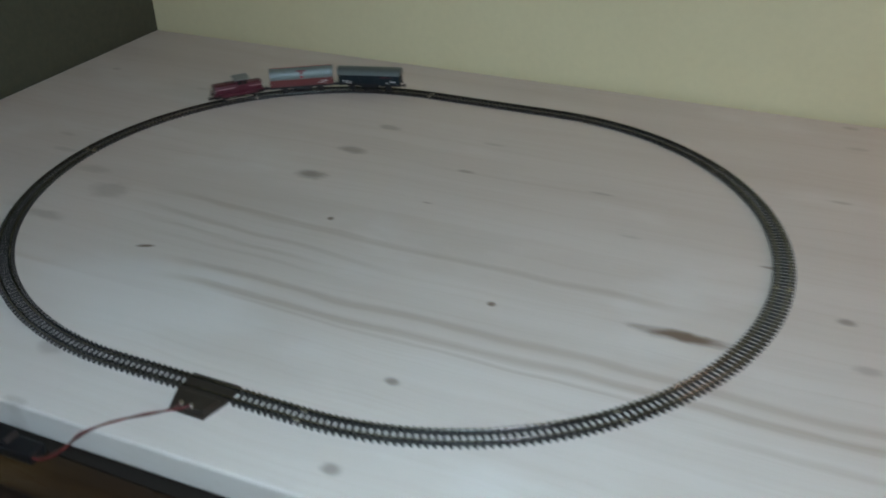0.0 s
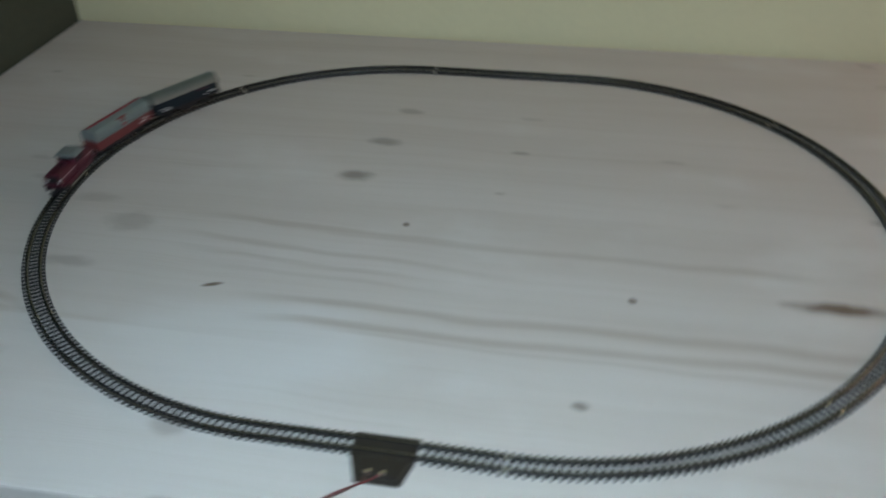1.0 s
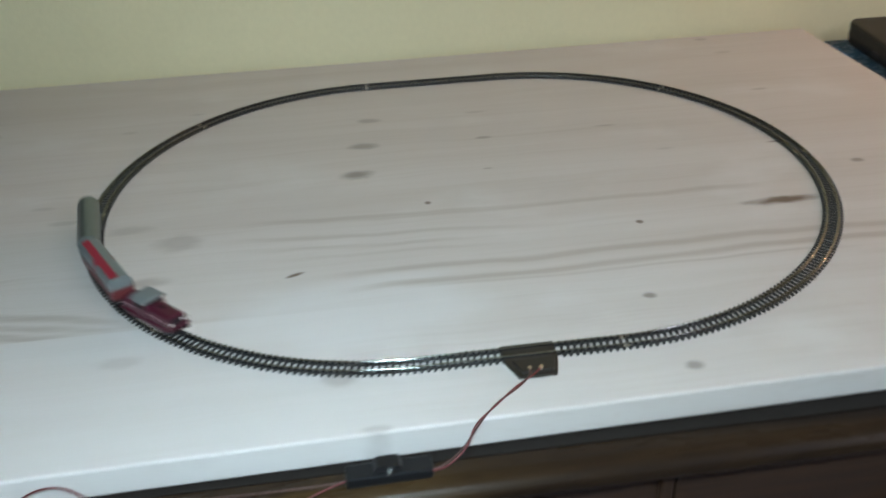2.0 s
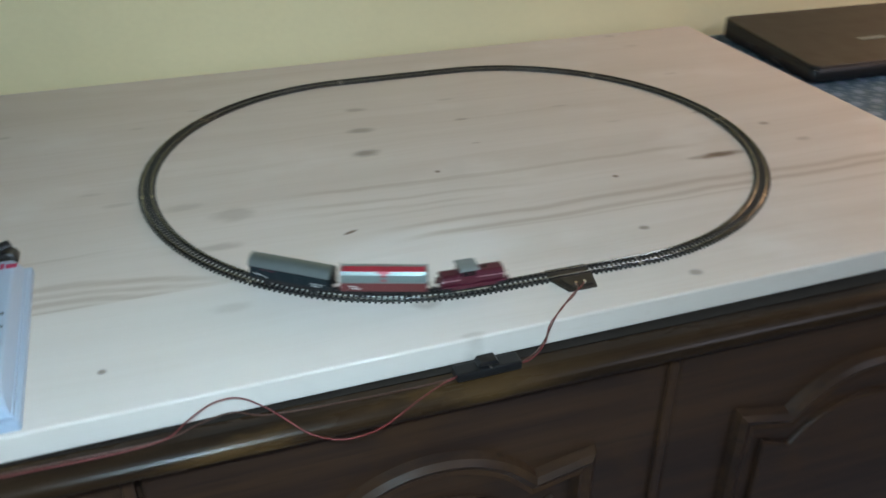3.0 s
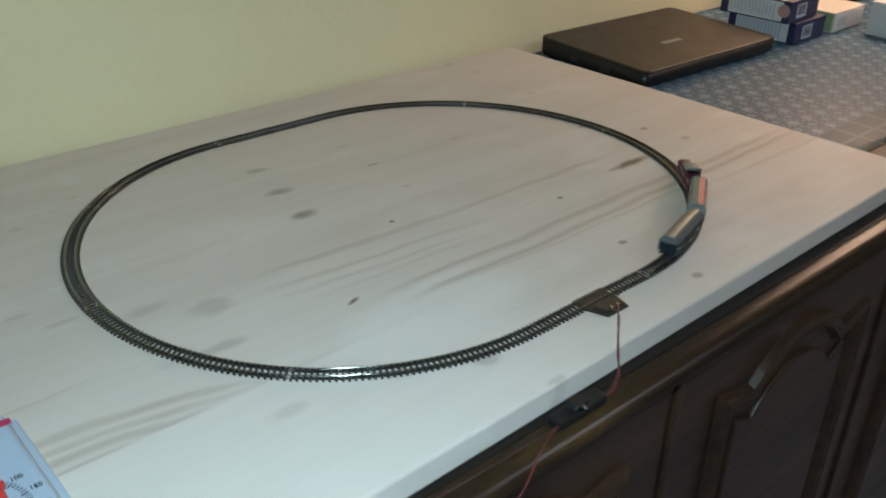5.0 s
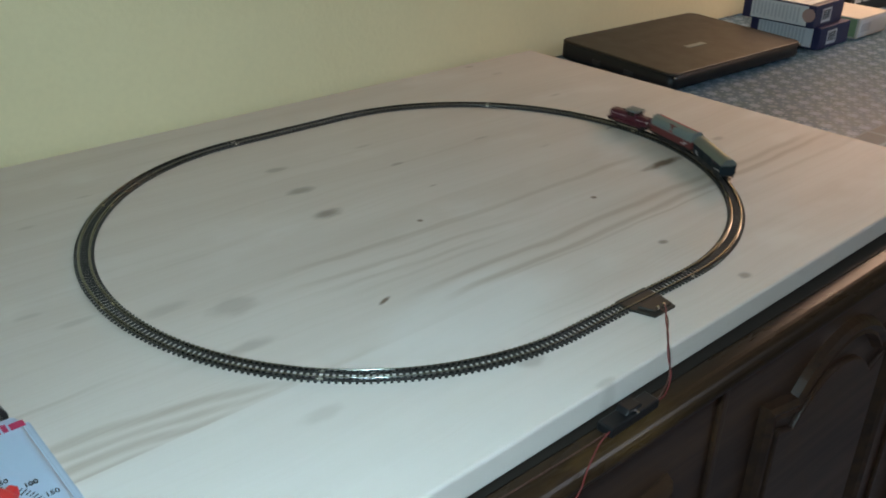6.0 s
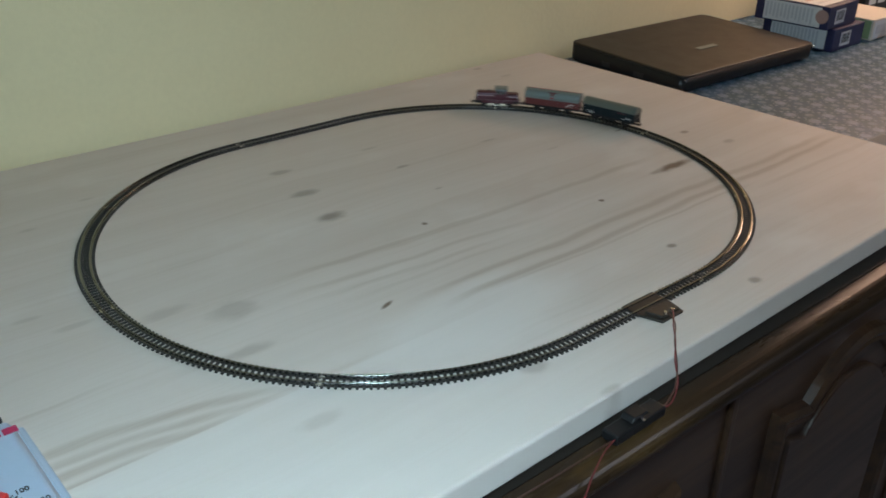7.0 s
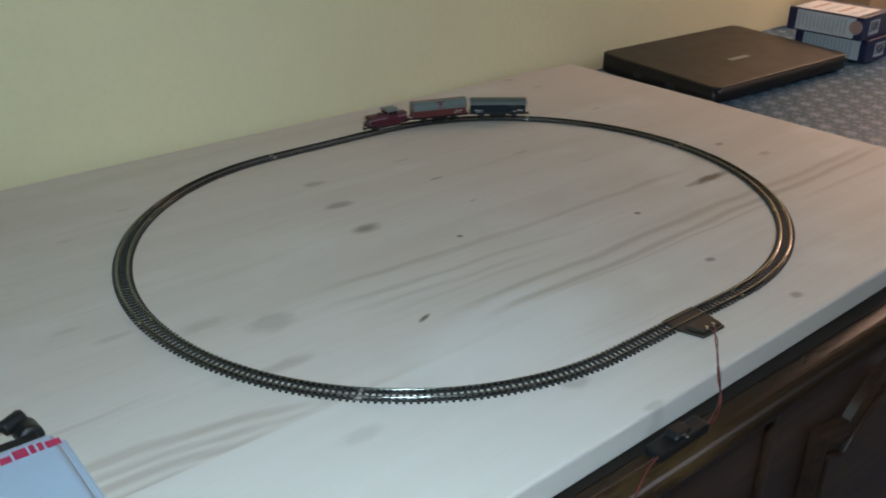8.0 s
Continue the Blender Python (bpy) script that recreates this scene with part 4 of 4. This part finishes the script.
# ---- boxes on the oilcloth ----
def blue_box(name, m, label, emblem):
    """A flat packaging box: white long side and top, blue ends."""
    root = thing(name, label, "box", m, "flat packaging boxes")
    w_, d, h = 0.082, 0.100, 0.029
    part("carton", box(0, w_, 0, d, 0, h, 0.0012), CARD_BLUE, root)
    part("side_print", box(-0.0003, 0.0004, 0.010, d - 0.012, 0.002, h - 0.002), CARD_WHITE, root, "white printed side")
    part("top_print", box(0.002, w_ - 0.016, 0.010, d - 0.006, h - 0.0004, h + 0.0003), CARD_WHITE, root, "white printed top")
    for i in range(13):
        low = 0.005 + 0.004 * ((i * 7) % 3) / 3
        part("text_bar", box(-0.0006, 0.0, 0.021 + i * 0.0051, 0.0238 + i * 0.0051, low, h - 0.005), PRINT_GREY, root)
    for i in range(4):
        part("text_bar", box(0.012, 0.055, 0.020 + i * 0.017, 0.0245 + i * 0.017, h, h + 0.0006), PRINT_ORANGE if i % 2 else PRINT_GREY, root)
    part("label", box(0.020, 0.046, -0.0004, 0.0004, 0.005, 0.023), PRINT_GREY, root, "pale barcode label")
    for i in range(6):
        part("code_bar", box(0.023 + i * 0.0035, 0.0245 + i * 0.0035, -0.0007, 0.0, 0.009, 0.021), PRINT_BLACK, root)
    if emblem:
        part("emblem", cylinder(0.0085, 0.0006, 24, m=pose(-0.0003, 0.0085, 0.016, 0, 90)), PRINT_ORANGE, root)
    return root


blue_box("packaging_box", pose(0.729, 0.0755, CLOTH_Z, 0, 0, 1), "blue and white flat packaging box under another", False)
blue_box("packaging_box", pose(0.712, 0.0790, CLOTH_Z + 0.0297, 0, 0, 3), "blue and white flat packaging box stacked on another", True)
sb = thing("small_carton", "small cream and green carton with a dark label", "box", pose(0.832, 0.0745, CLOTH_Z, 0, 0, 1))
part("carton", box(0, 0.09, 0, 0.07, 0, 0.028, 0.001), CARD_CREAM, sb)
part("side_print", box(0.004, 0.086, -0.0004, 0.0004, 0.002, 0.025), CARD_WHITE, sb)
part("side_print", box(-0.0004, 0.0004, 0.003, 0.067, 0.002, 0.026), CARD_GREEN, sb, "green printed end")
part("label", box(0.010, 0.036, -0.0008, 0.0, 0.008, 0.020), PRINT_GREY, sb)
wb = thing("white_carton", "plain white carton standing on the oilcloth", "box", pose(0.868, -0.068, CLOTH_Z))
part("carton", box(0, 0.12, 0, 0.112, 0, 0.046, 0.001), CARD_WHITE, wb)
part("flap", box(0.0, 0.12, 0.002, 0.055, 0.0462, 0.0470), CARD_WHITE, wb)
tb = thing("tan_carton", "tan cardboard box against the wall", "box", pose(0.895, 0.165, CLOTH_Z))
part("carton", box(0, 0.055, 0, 0.06, 0, 0.10, 0.001), CARD_TAN, tb)
part("flap", box(0.001, 0.0275, 0.001, 0.059, 0.1002, 0.1010), CARD_TAN, tb)
kb = thing("black_carton", "black box with white lettering bars", "box", pose(0.958, 0.150, CLOTH_Z))
part("carton", box(0, 0.16, 0, 0.05, 0, 0.12, 0.001), PRINT_BLACK, kb)
for i in range(5):
    for j in range(3):
        part("lettering_bar", box(0.012 + i * 0.028, 0.033 + i * 0.028, -0.0004, 0.0004, 0.018 + j * 0.032, 0.036 + j * 0.032), WHITE_PRINT, kb)


# ---- the phone that films, never in view: lens at the origin by its lower edge, looking along -z ----
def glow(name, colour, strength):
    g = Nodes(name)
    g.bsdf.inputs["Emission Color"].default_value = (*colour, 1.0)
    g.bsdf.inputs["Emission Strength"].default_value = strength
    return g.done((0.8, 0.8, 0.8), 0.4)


# torch inferred from rail glints and brightness that follow the camera
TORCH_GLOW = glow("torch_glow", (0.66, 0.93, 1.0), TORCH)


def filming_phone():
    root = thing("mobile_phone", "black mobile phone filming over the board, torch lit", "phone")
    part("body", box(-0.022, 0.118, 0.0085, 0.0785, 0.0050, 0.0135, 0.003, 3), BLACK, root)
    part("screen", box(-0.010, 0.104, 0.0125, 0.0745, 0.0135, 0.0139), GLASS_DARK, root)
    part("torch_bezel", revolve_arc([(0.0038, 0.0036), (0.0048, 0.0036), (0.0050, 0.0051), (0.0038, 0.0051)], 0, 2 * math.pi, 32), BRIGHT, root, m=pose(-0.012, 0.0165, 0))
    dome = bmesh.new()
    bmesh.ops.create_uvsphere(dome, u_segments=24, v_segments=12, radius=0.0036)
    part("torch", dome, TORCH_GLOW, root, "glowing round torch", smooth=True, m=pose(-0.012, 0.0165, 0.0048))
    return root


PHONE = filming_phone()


# ---- what moves ----
LENGTH = 2 * math.pi * R + 4 * HALF


def on_oval(s):
    """The place on the track's middle line, s metres on from the left end of the front straight."""
    s = s % LENGTH
    if s < 2 * HALF:
        return Vector((OVAL_X - HALF + s, -R, RAIL_Z))
    s -= 2 * HALF
    if s < math.pi * R:
        a = s / R - math.pi / 2
        return Vector((OVAL_X + HALF + R * math.cos(a), R * math.sin(a), RAIL_Z))
    s -= math.pi * R
    if s < 2 * HALF:
        return Vector((OVAL_X + HALF - s, R, RAIL_Z))
    a = (s - 2 * HALF) / R + math.pi / 2
    return Vector((OVAL_X - HALF + R * math.cos(a), R * math.sin(a), RAIL_Z))


PACE = [(0.0, 0.0028), (1.1, 0.0055), (2.5, 0.0018), (3.3, 0.0030), (4.3, -0.0020), (6.5, 0.0), (8.0, 0.0)]


def train_at(t):
    """Metres that the train's middle has run: an even pace with slight changes."""
    for (t0, d0), (t1, d1) in zip(PACE, PACE[1:]):
        if t <= t1:
            u = (t - t0) / (t1 - t0)
            return 0.93998 + 0.14506 * t + d0 + (d1 - d0) * u * u * (3 - 2 * u)
    return 0.93998 + 0.14506 * t


def vehicle_pose(s, base):
    p, q = on_oval(s - base / 2), on_oval(s + base / 2)
    d = q - p
    mid = (p + q) / 2
    return pose(mid.x, mid.y, mid.z, 0, 0, math.degrees(math.atan2(d.y, d.x)))


def motions():
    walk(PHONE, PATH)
    for ob, ahead, base in ((LOCO, 0.0588, 0.0236), (WAGON_A, 0.0040, 0.030), (WAGON_B, -0.0550, 0.032)):
        walk(ob, [(k / 10, vehicle_pose(train_at(k / 10) + ahead, base)) for k in range(81)])


motions()
